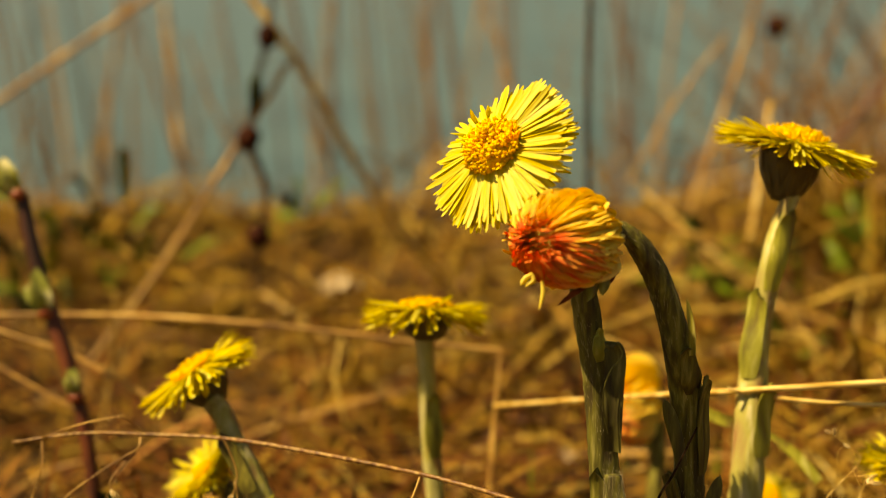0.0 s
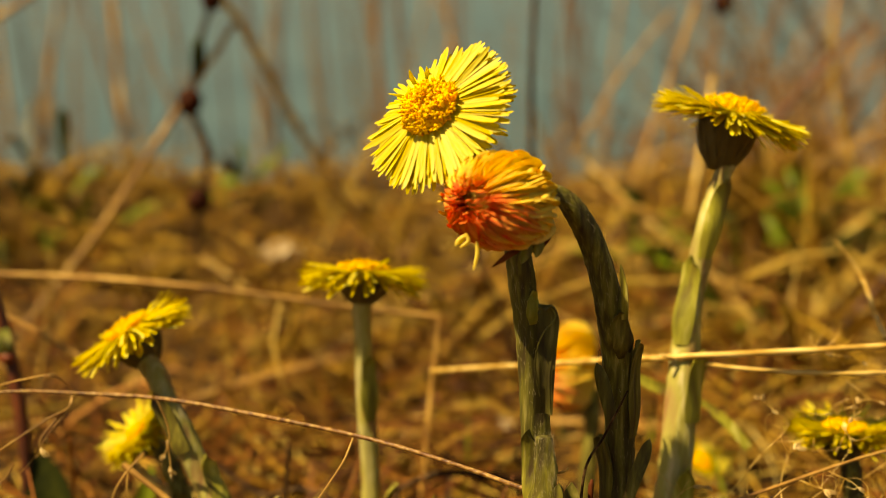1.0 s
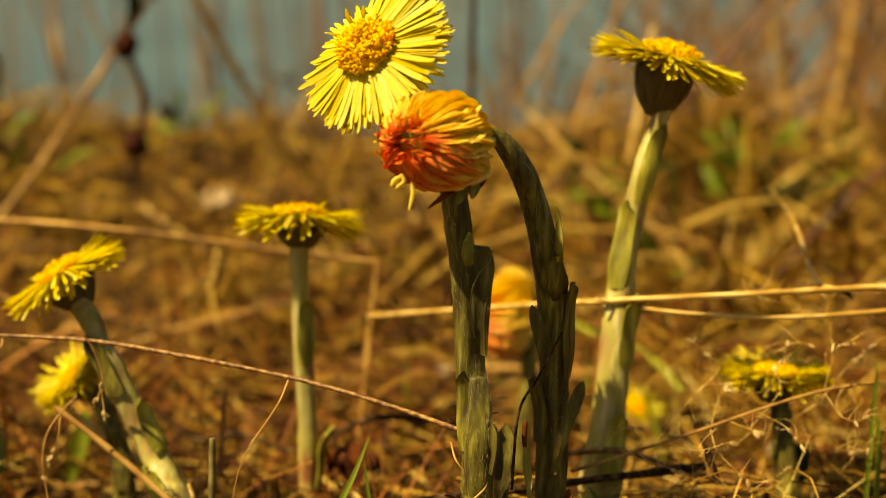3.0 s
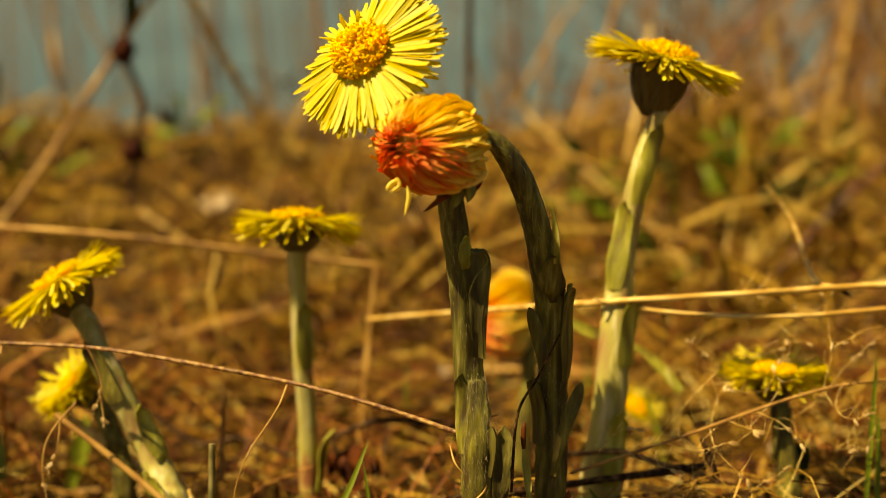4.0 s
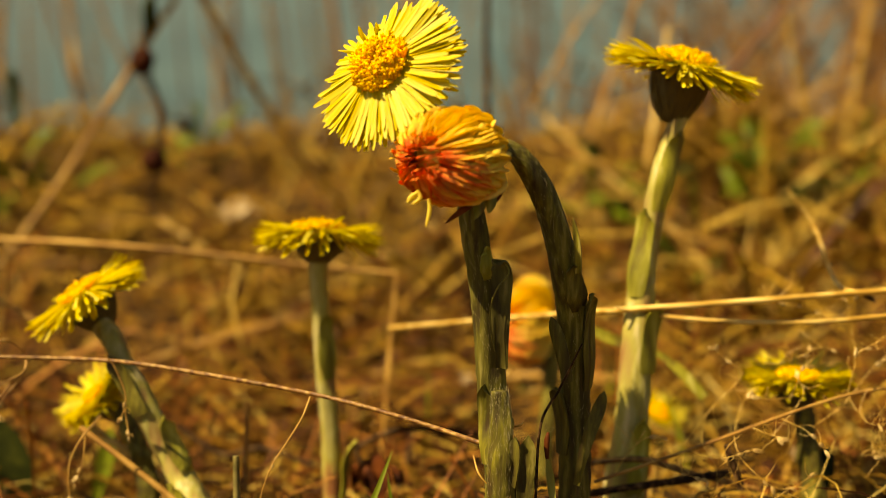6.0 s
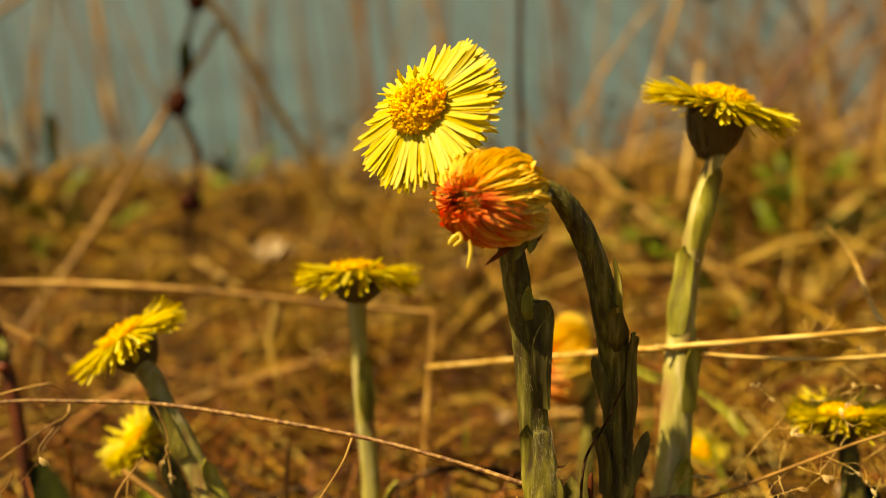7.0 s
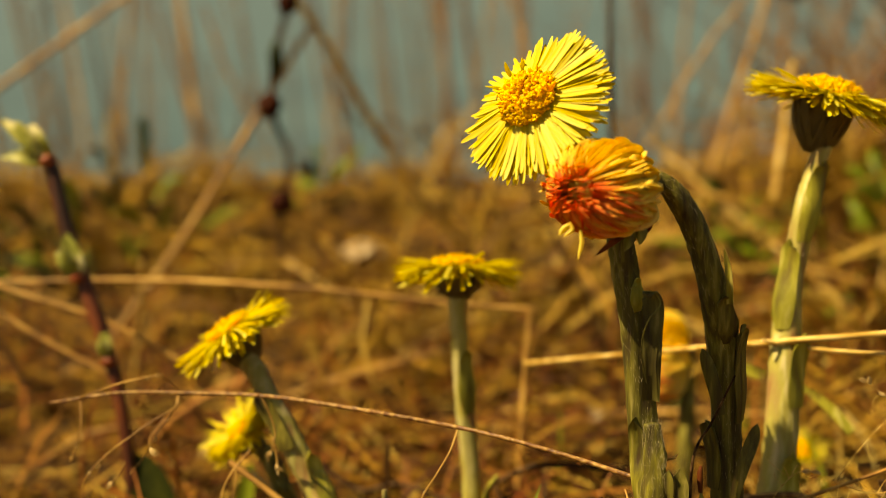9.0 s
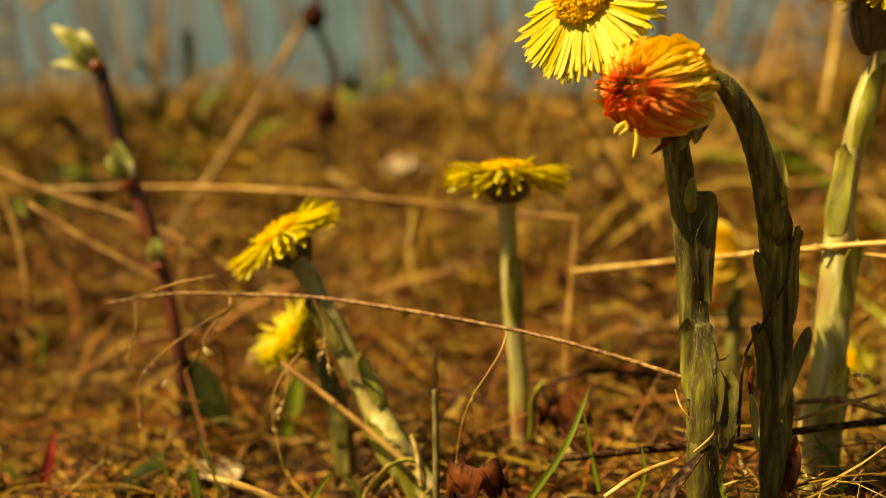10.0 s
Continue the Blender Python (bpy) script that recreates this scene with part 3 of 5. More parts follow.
way = spline([(0.0067, 0.2238, 0.0140), (0.0068, 0.2239, 0.0215), (0.0070, 0.2246, 0.0285), (0.0069, 0.2257, 0.0348), (0.0067, 0.2262, 0.0385)], 30)
sheath = tube(way, [0.0029, 0.0028, 0.0028, 0.0027, 0.0024, 0.0020, 0.0017, 0.0016], 18, 0.16, 8, flat=0.6)
part("scale_leaf", sheath, M_scale_mid, st[0], "pale woolly blunt sheath")
WOOLLY.append(((st[0], way, np.interp(np.linspace(0, 1, 30), [0, 0.4, 1], [0.0028, 0.0027, 0.0017])), 200, 21))
part("scale_leaf", blade(spline([(0.0089, 0.2228, 0.0195), (0.0096, 0.2226, 0.0258), (0.0097, 0.2233, 0.0298)], 10), 0.0030, (1, -0.6, 0), 0.0006, 0.3, 0.5, 0.8), M_scale, st[0])
scale(st, 0.23, (-0.5, -1, 0), 0.016, 0.0046, M_scale_mid, 0.0)
scale(st, 0.58, (0.5, -1, 0), 0.007, 0.0026, M_scale_pale, 0.12)
flower_head(plant, (-0.0160, 0.2399, 0.1016), (-0.44, -0.66, 0.60), 0.0167, 0.35, 520, lambda a: -6 + 4 * math.cos(a - 0.5) - 20 * max(0.0, math.cos(a - 2.2)), 3, dome=0.18, loose=3.6, step=2.2)
head = [o for o in plant.children if o.name.startswith("flower_head")][0]
for pts in ([(-0.0198, 0.25, 0.1054), (-0.0206, 0.249, 0.107), (-0.021, 0.2475, 0.1088)], [(-0.0173, 0.2505, 0.106), (-0.0174, 0.2495, 0.1077), (-0.0175, 0.248, 0.1095)], [(-0.0149, 0.251, 0.1066), (-0.0142, 0.25, 0.1081), (-0.0133, 0.2485, 0.1097)], [(-0.0215, 0.248, 0.1031), (-0.0234, 0.247, 0.1039), (-0.0251, 0.2455, 0.1042)]):
    part("petal", blade(spline(pts, 9), 0.0011, (1, 0.2, 0), 0.0002, 0.3, 0.8, 0.6), M_petal, head, "erect curled ray floret")

plant = thing("coltsfoot", (0.0226, 0.2368, 0.0072), "coltsfoot with a closing orange-red wilted flower on a bent stem", "flower", NEAR)
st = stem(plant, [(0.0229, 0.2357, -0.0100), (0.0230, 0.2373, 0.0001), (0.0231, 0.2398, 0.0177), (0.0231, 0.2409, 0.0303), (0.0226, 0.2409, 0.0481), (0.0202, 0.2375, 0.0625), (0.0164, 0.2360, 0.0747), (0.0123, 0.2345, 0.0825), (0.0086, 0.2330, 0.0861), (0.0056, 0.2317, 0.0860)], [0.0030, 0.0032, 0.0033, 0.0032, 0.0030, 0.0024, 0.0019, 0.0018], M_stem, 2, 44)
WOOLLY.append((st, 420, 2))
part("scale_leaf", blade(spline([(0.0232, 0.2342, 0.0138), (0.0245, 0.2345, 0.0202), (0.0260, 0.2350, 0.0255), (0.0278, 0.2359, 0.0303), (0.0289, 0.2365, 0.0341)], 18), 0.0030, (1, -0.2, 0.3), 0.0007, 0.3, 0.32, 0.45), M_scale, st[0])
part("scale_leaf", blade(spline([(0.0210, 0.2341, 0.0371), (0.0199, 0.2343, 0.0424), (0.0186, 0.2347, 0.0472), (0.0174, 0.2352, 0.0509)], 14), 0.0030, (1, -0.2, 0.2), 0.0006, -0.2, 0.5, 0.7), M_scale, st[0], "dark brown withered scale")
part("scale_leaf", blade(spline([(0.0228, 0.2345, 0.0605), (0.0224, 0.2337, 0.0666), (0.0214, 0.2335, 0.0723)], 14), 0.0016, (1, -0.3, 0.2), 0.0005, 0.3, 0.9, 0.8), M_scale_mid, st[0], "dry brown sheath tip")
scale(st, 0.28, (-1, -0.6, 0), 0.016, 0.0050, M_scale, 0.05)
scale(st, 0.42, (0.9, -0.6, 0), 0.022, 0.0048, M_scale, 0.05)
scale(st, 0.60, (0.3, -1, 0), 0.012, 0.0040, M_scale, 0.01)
wilted_head(plant, (-0.0024, 0.2291, 0.0857), (-0.57, -0.77, 0.14), 0.0106, 580, 5, tall=0.79, blush=0.0)

head = [o for o in plant.children if o.name.startswith("flower_head")][0]
for pts, wd, mt in (([(0.0042, 0.2310, 0.0791), (0.0017, 0.2291, 0.0769), (-0.0039, 0.2256, 0.0733)], 0.0020, M_dry), ([(0.0042, 0.2309, 0.0787), (0.0031, 0.2290, 0.0764), (0.0017, 0.2270, 0.0737)], 0.0030, M_scale_pale), ([(0.0046, 0.2311, 0.0793), (0.0052, 0.2291, 0.0769), (0.0046, 0.2284, 0.0745)], 0.0028, M_scale_pale),
                    ([(0.0067, 0.2317, 0.0814), (0.0064, 0.2308, 0.0782), (0.0056, 0.2302, 0.0761)], 0.0030, M_dry), ([(-0.0068, 0.2223, 0.0791), (-0.0066, 0.2216, 0.0768), (-0.0074, 0.2208, 0.0738)], 0.0010, M_wilt_yellow), ([(-0.0087, 0.2226, 0.0801), (-0.0099, 0.2223, 0.0793), (-0.0108, 0.2220, 0.0783)], 0.0014, M_wilt_yellow),
                    ([(-0.0089, 0.2227, 0.0806), (-0.0083, 0.2223, 0.0791), (-0.0099, 0.2220, 0.0780)], 0.0010, M_wilt_yellow)):
    part("bract" if wd > 0.0015 else "petal", blade(spline(pts, 9), wd, (1, 0.3, 0.2), 0.0003, 0.4, 1.0, 0.5), mt, head)

plant = thing("coltsfoot", (0.0381, 0.2676, -0.0074), "tall coltsfoot with flat yellow flower seen from its side, pale stem", "flower", NEAR)
st = stem(plant, [(0.0372, 0.2627, -0.0292), (0.0376, 0.2646, -0.0180), (0.0381, 0.2676, -0.0074), (0.0397, 0.2702, 0.0107), (0.0413, 0.2735, 0.0311), (0.0426, 0.2779, 0.0467), (0.0458, 0.2819, 0.0651), (0.0496, 0.2848, 0.0795), (0.0513, 0.2859, 0.0834)], [0.0050, 0.0048, 0.0047, 0.0039, 0.0033, 0.0026, 0.0021, 0.0019], M_stem_pale, 3, 44)
WOOLLY.append((st, 320, 3))
scale(st, 0.47, (0.8, -1, 0), 0.016, 0.0060, M_scale_pale, 0.04)
scale(st, 0.62, (-0.7, -1, 0), 0.021, 0.0055, M_scale_pale, 0.03)
scale(st, 0.22, (0.4, -1, 0), 0.018, 0.0060, M_scale_pale, 0.03)
scale(st, 0.80, (0.3, -1, 0), 0.020, 0.0050, M_scale_pale, 0.02)
flower_head(plant, (0.0520, 0.2885, 0.0950), (0.19, 0.09, 0.97), 0.0184, 0.34, 400, lambda a: -2 + 8 * math.cos(a - 3.1), 7, loose=6.0, cup=0.76, rim=0.33, neck=0.105, dome=0.09)

plant = thing("coltsfoot", (-0.0642, 0.2585, -0.0042), "leaning coltsfoot with drooping yellow flower and pale scaly stem", "flower", NEAR)
st = stem(plant, [(-0.0520, 0.2534, -0.0221), (-0.0575, 0.2560, -0.0131), (-0.0628, 0.2582, -0.0055), (-0.0687, 0.2632, 0.0037), (-0.0761, 0.2673, 0.0178), (-0.0808, 0.2698, 0.0268), (-0.0841, 0.2738, 0.0322), (-0.0875, 0.2761, 0.0359)], [0.0042, 0.0038, 0.0034, 0.0030, 0.0028, 0.0026, 0.0026], M_stem_pale, 4, 40)
WOOLLY.append((st, 300, 4))
scale(st, 0.42, (0.9, -0.6, 0), 0.014, 0.0052, M_scale_pale, 0.06)
scale(st, 0.66, (-0.2, -1, 0), 0.014, 0.0046, M_scale, 0.03)
scale(st, 0.12, (-0.4, -1, 0), 0.020, 0.0056, M_scale_pale, 0.03)
flower_head(plant, (-0.0922, 0.2793, 0.0426), (-0.50, 0.04, 0.85), 0.0156, 0.34, 340, lambda a: -6, 9, cup=0.62, rim=0.36, dome=0.05)

plant = thing("coltsfoot", (-0.0342, 0.2824, -0.0167), "coltsfoot with flat yellow flower on a thin reddish stem", "flower", NEAR)
st = stem(plant, [(-0.0336, 0.2785, -0.0306), (-0.0339, 0.2808, -0.0223), (-0.0345, 0.2860, -0.0042), (-0.0356, 0.2897, 0.0176), (-0.0362, 0.2909, 0.0308), (-0.0366, 0.2921, 0.0439), (-0.0366, 0.2921, 0.0483)], [0.0030, 0.0027, 0.0025, 0.0022, 0.0022, 0.0026], M_stem_red, 5, 34)
WOOLLY.append((st, 160, 5))
scale(st, 0.20, (1, -0.3, 0), 0.016, 0.0035, M_scale_pale, 0.22)
scale(st, 0.60, (0.5, -1, 0), 0.018, 0.0044, M_scale_pale, 0.03)
scale(st, 0.03, (-0.5, -1, 0), 0.012, 0.0050, M_scale, 0.03)
flower_head(plant, (-0.0361, 0.2925, 0.0540), (0.02, 0.30, 0.95), 0.0160, 0.36, 320, lambda a: -6, 11, cup=0.48, dome=0.05)

plant = thing("coltsfoot", (-0.0860, 0.2836, -0.0125), "small coltsfoot with yellow flower half hidden behind another stem", "flower", NEAR)
st = stem(plant, [(-0.0805, 0.2804, -0.0237), (-0.0824, 0.2848, -0.0083), (-0.0868, 0.2881, 0.0035), (-0.0904, 0.2894, 0.0081)], [0.0030, 0.0028, 0.0024, 0.0022], M_stem, 6, 24)
WOOLLY.append((st, 120, 6))
scale(st, 0.2, (0.3, -1, 0), 0.016, 0.005, M_scale, 0.05)
flower_head(plant, (-0.0950, 0.2904, 0.0114), (-0.55, -0.20, 0.74), 0.0112, 0.22, 380, lambda a: 10, 13, dome=0.06, loose=10.0)

plant = thing("coltsfoot", (0.0227, 0.3272, -0.0346), "coltsfoot with wilting orange-yellow flower behind taller stems", "flower", NEAR)
st = stem(plant, [(0.0236, 0.3245, -0.0443), (0.0236, 0.3300, -0.0250), (0.0252, 0.3354, -0.0057), (0.0261, 0.3391, 0.0072)], [0.0028, 0.0026, 0.0022, 0.0022], M_stem, 7, 24)
WOOLLY.append((st, 80, 7))
wilted_head(plant, (0.0191, 0.3406, 0.0127), (-0.80, -0.30, 0.10), 0.0088, 420, 15, 1.0, tall=1.3, blush=0.0, middle=WILTED_PALE)

plant = thing("coltsfoot", (0.0858, 0.2774, -0.0079), "low coltsfoot with open yellow flower behind fine dry stalks", "flower", NEAR)
st = stem(plant, [(0.0872, 0.2755, -0.0147), (0.0860, 0.2786, -0.0038), (0.0843, 0.2821, 0.0085), (0.0838, 0.2830, 0.0119)], [0.0030, 0.0028, 0.0024, 0.0024], M_stem, 8, 24)
WOOLLY.append((st, 80, 8))
flower_head(plant, (0.0829, 0.2845, 0.0169), (0.04, 0.15, 0.95), 0.0140, 0.32, 480, lambda a: 11, 17, cup=0.5, dome=0.08, loose=9.0, step=5.0)

# ---- stalks and stems about the flowers ----
def stalk(name, pts, radii, mat, label, category, n=24, sides=7, lumps=0.05, seed=1):
    base = pts[0]
    ob = thing(name, base, label, category)
    part("stem", tube(spline(pts, n), radii, sides, lumps, seed), mat, ob)
    return ob


stalk("straw", [(-0.0212, 0.3222, 0.0179), (0.0110, 0.2956, 0.0298), (0.0394, 0.2723, 0.0399), (0.0684, 0.2716, 0.0420), (0.0957, 0.2744, 0.0430), (0.1145, 0.2747, 0.0442)], [0.0006, 0.0007, 0.00078, 0.0008, 0.0009], M_straw, "long pale dry straw lying across the stems", "straw", 30)
stalk("straw", [(0.0353, 0.2713, 0.0407), (0.0449, 0.2730, 0.0381), (0.0623, 0.2725, 0.0365), (0.0824, 0.2725, 0.0363), (0.1091, 0.2731, 0.0384)], [0.0003, 0.0005, 0.0006, 0.0006], M_straw, "thinner pale straw below a thicker one", "straw", 30)
stalk("dry_stalk", [(0.0840, 0.3091, 0.0598), (0.0906, 0.3066, 0.0511), (0.0928, 0.2992, 0.0425), (0.0913, 0.2839, 0.0413), (0.0938, 0.2766, 0.0420)], [0.0004, 0.0005, 0.0006, 0.0006], M_straw, "thin curved dry stalk rising from a straw", "stalk", 24)
stalk("dark_twig", [(-0.0255, 0.2422, -0.0000), (0.0033, 0.2454, 0.0022), (0.0289, 0.2529, 0.0023), (0.0620, 0.2628, 0.0021)], [0.0008, 0.0010, 0.0010], M_dark, "dark brown twig lying on the ground", "twig", 30, lumps=0.15)
stalk("root_fibre", [(0.0140, 0.2262, 0.0139), (0.0152, 0.2305, 0.0290), (0.0191, 0.2315, 0.0367), (0.0234, 0.2306, 0.0468)], [0.0003, 0.0003, 0.0002], M_dark, "thin dark curved fibre beside a flower stem", "fibre", 24)

twig = thing("grass_panicle", (0.0026, 0.2296, 0.0256), "dead arching grass stalk with drooping dry spikelets", "dry grass")
part("stem", tube(spline([(-0.1309, 0.2588, 0.0319), (-0.1151, 0.2593, 0.0339), (-0.0999, 0.2593, 0.0338), (-0.0789, 0.2568, 0.0337), (-0.0570, 0.2514, 0.0324), (-0.0349, 0.2459, 0.0303), (-0.0212, 0.2405, 0.0291), (-0.0070, 0.2349, 0.0269), (0.0027, 0.2307, 0.0252)], 50), [0.0003, 0.00045, 0.0005, 0.0005, 0.00055], 7, 0.02, 3), M_twig, twig)

# ---- behind: stalks on the bank, reeds ----
stalk("dead_stalk", [(-0.1839, 0.4344, -0.0084), (-0.1592, 0.4564, 0.0252), (-0.1353, 0.4799, 0.0640), (-0.1096, 0.4963, 0.1042)], [0.0013, 0.0014, 0.0012], M_far_stalk, "brown dead stalk leaning over the bank", "stalk")
stalk("dead_stalk", [(-0.1356, 0.5021, 0.1422), (-0.1090, 0.4991, 0.1052), (-0.0883, 0.5049, 0.0642), (-0.0722, 0.5200, 0.0293), (-0.0520, 0.5364, -0.0006)], [0.0018, 0.0018, 0.0017], M_straw, "broken tan dead stalk leaning the other way", "stalk")
stalk("dead_stalk", [(-0.2689, 0.5333, 0.0762), (-0.2215, 0.5418, 0.1064), (-0.1850, 0.5483, 0.1291), (-0.1642, 0.5523, 0.1434)], [0.0015, 0.0015, 0.0015], M_far_stalk, "bent brown dead stalk before the water", "stalk")
stalk("dead_stalk", [(0.0295, 0.4974, 0.0376), (0.0693, 0.4932, 0.0230), (0.1140, 0.5001, 0.0031)], [0.0014, 0.0015, 0.0012], M_far_stalk, "tan dead stalk lying against the bank", "stalk")
stalk("dead_stalk", [(0.0726, 0.4643, 0.0088), (0.0972, 0.4625, 0.0024), (0.1217, 0.4603, -0.0051)], [0.0013, 0.0014, 0.0012], M_far_stalk, "tan dead stalk lying against the bank", "stalk")

for i in range(170):
    rng = random.Random(900 + i)
    y = rng.uniform(0.72, 1.25)
    x = rng.uniform(-0.55, 0.75) * (y / 0.9)
    b = bank_foot(x, y)
    h = rng.uniform(0.16, 0.42)
    t = Vector((rng.gauss(0, 0.12), rng.gauss(0, 0.1), 1)) * h
    ob = thing("reed", b - Vector((0, 0, 0.01)), "dead brown reed stalk standing at the water's edge", "reed", "reeds at the water's edge")
    part("stem", tube(spline([b - Vector((0, 0, 0.01)), b + t * 0.5 + Vector((rng.gauss(0, 0.01), 0, 0)), b + t], 8), [0.0016, 0.0012, 0.0006], 5), M_reed, ob)
tagged(part("dead_grass", straw_bits(2000, 15, -0.42, 0.46, 0.38, 0.655, (0.015, 0.06), (0.002, 0.014), (0.0003, 0.0009), 0.35), M_gold), "golden dead grass covering the top of the bank", "dry grass", kind="stuff")
tagged(part("dead_grass", straw_bits(1100, 16, -0.24, 0.24, 0.215, 0.36, (0.012, 0.06), (0.0, 0.008), (0.0004, 0.0010), 0.4), M_gold), "fine pale dead grass about the flower stems", "dry grass", kind="stuff")
tagged(part("dead_grass", straw_bits(420, 13, -0.1, 0.5, 0.38, 0.62, (0.04, 0.11), (0.015, 0.05), (0.0006, 0.0012), 1.1), M_gold), "upright dead grass stalks standing on the bank", "dry grass", kind="stuff")
tagged(part("dead_grass", straw_bits(160, 14, -0.5, -0.05, 0.45, 0.68, (0.03, 0.08), (0.01, 0.03), (0.0006, 0.0013), 1.0), M_litter), "short upright dead grass on the bank", "dry grass", kind="stuff")

tagged(part("dead_grass", straw_bits(1700, 31, -0.32, 0.32, 0.24, 0.46, (0.02, 0.08), (0.002, 0.012), (0.0004, 0.0012), 0.45), M_rust), "dark red-brown rotting grass stalks among the litter", "dry grass", kind="stuff")
tagged(part("dead_grass", straw_bits(700, 32, -0.32, 0.32, 0.27, 0.50, (0.04, 0.10), (0.006, 0.02), (0.0004, 0.0012), 1.2), M_rust), "dark brown upright stubs of dead grass", "dry grass", kind="stuff")

tagged(part("dead_grass", straw_bits(1500, 33, 0.02, 0.28, 0.225, 0.42, (0.015, 0.07), (0.002, 0.016), (0.0003, 0.0008), 0.5), M_tuft_loose), "pale tan dead grass lying about the low flower", "dry grass", kind="stuff")


def wool(st, count, seed, reach=0.0008):
    """Fine woolly hairs on a stem."""
    ob, p, r = st
    rng = random.Random(seed)
    t, u, w = frames(p)
    out = []
    for _ in range(count):
        i = rng.randrange(1, len(p) - 1)
        a = rng.uniform(0, 6.283)
        d = math.cos(a) * u[i] + math.sin(a) * w[i]
        s = p[i] + (p[i + 1] - p[i]) * rng.random() + d * r[i] * 0.97
        g = t[i] * rng.choice((-1, 1)) * rng.uniform(0.6, 1.6) + np.cross(t[i], d) * rng.uniform(-0.6, 0.6)
        ln = reach * rng.uniform(0.5, 1.6)
        out.append(tube([s, s + (d * 0.12 + g * 0.5) * ln, s + (d * rng.uniform(0.0, 0.35) + g) * ln], [0.000018, 0.000015, 0.000008], 3))
    tagged(part("wool", join(out), M_wool, ob, "pale woolly hairs"), kind="stuff")


for st, c, k in WOOLLY:
    wool(st, c * 4, k)


def leaf_part(parent, name, pts, width, mat, side=(1, 0, 0), fold=0.25, sharp=1.0, foot=0.35, label="", n=12):
    return part(name, blade(spline(pts, n), width, side, 0.0003, fold, sharp, foot), mat, parent, label)


def spikelet(parent, p, d, size):
    """A dry husk of two scales."""
    d = Vector(d).normalized()
    e = d.orthogonal().normalized()
    bits = []
    for k in (-1, 1):
        q = [Vector(p), Vector(p) + d * size * 0.45 + e * k * size * 0.14, Vector(p) + d * size + e * k * size * 0.05]
        bits.append(tube(spline(q, 5), [size * 0.04, size * 0.13, size * 0.1, size * 0.015], 5, flat=0.6))
    part("spikelet", join(bits), M_husk, parent)


def sprays(parent, paths, r, mat, seed, husks=3, twigs=0):
    """Thin branches with husks near their ends."""
    rng = random.Random(seed)
    for k, pts in enumerate(paths):
        p = spline(pts, 18)
        b = part("branch", tube(p, [r, r * 0.85, r * 0.5], 5, 0.1, seed + k), mat, parent)
        for h in range(twigs):
            i = rng.randrange(3, 17)
            d = Vector((rng.gauss(0, 1), rng.gauss(0, 0.4), rng.gauss(0.2, 0.8))).normalized() * rng.uniform(0.003, 0.008)
            q = Vector(p[i])
            part("twiglet", tube(spline([q, q + d * 0.5 + Vector((rng.gauss(0, 0.0007), 0, rng.gauss(0, 0.0007))), q + d], 7), [r * 0.7, r * 0.6, r * 0.35], 4), mat, b)
        for h in range(husks):
            i = rng.randrange(9, 18)
            d = p[min(i, 17)] - p[min(i, 17) - 1]
            spikelet(b, p[i], d / np.linalg.norm(d) + np.array((rng.gauss(0, 0.5), rng.gauss(0, 0.5), -0.3)), rng.uniform(0.0011, 0.0026))


# branches of the arching panicle
sprays(twig, [
    [(-0.1247, 0.2590, 0.0326), (-0.1156, 0.2575, 0.0363), (-0.1072, 0.2558, 0.0388), (-0.1024, 0.2558, 0.0391), (-0.0999, 0.2595, 0.0344)],
    [(-0.1238, 0.2589, 0.0322), (-0.1227, 0.2551, 0.0277), (-0.1239, 0.2540, 0.0239), (-0.1254, 0.2527, 0.0193)],
    [(-0.1002, 0.2592, 0.0334), (-0.0999, 0.2562, 0.0315), (-0.1039, 0.2532, 0.0298), (-0.1100, 0.2497, 0.0263), (-0.1141, 0.2489, 0.0235), (-0.1177, 0.2455, 0.0203), (-0.1198, 0.2444, 0.0165), (-0.1194, 0.2421, 0.0083)],
    [(-0.1002, 0.2592, 0.0334), (-0.1002, 0.2560, 0.0309), (-0.1037, 0.2523, 0.0266), (-0.1068, 0.2509, 0.0216), (-0.1103, 0.2498, 0.0177)],
    [(-0.1020, 0.2532, 0.0298), (-0.1046, 0.2497, 0.0263), (-0.1040, 0.2488, 0.0231)],
    [(-0.1104, 0.2483, 0.0212), (-0.1122, 0.2474, 0.0181), (-0.1146, 0.2469, 0.0164)],
    [(-0.0336, 0.2458, 0.0301), (-0.0354, 0.2421, 0.0259), (-0.0384, 0.2396, 0.0216), (-0.0415, 0.2372, 0.0173), (-0.0440, 0.2353, 0.0108), (-0.0453, 0.2328, 0.0019)],
], 0.00022, M_far_stalk, 31)
bunch = thing("grass_panicle", (-0.0876, 0.2431, 0.0031), "drooping dry grass spikelets hanging beside a coltsfoot stem", "dry grass")
sprays(bunch, [[(-0.0803, 0.2548, 0.0354), (-0.0784, 0.2541, 0.0329), (-0.0761, 0.2523, 0.0266), (-0.0779, 0.2505, 0.0203)], [(-0.0765, 0.2519, 0.0253), (-0.0757, 0.2505, 0.0203), (-0.0752, 0.2495, 0.0168)],
               [(-0.0825, 0.2535, 0.0219), (-0.0866, 0.2497, 0.0175), (-0.0889, 0.2484, 0.0127), (-0.0891, 0.2467, 0.0070), (-0.0880, 0.2451, 0.0014), (-0.0870, 0.2438, -0.0034)], [(-0.0853, 0.2500, 0.0184), (-0.0860, 0.2484, 0.0127), (-0.0879, 0.2469, 0.0077)]], 0.00022, M_far_stalk, 41, 4)

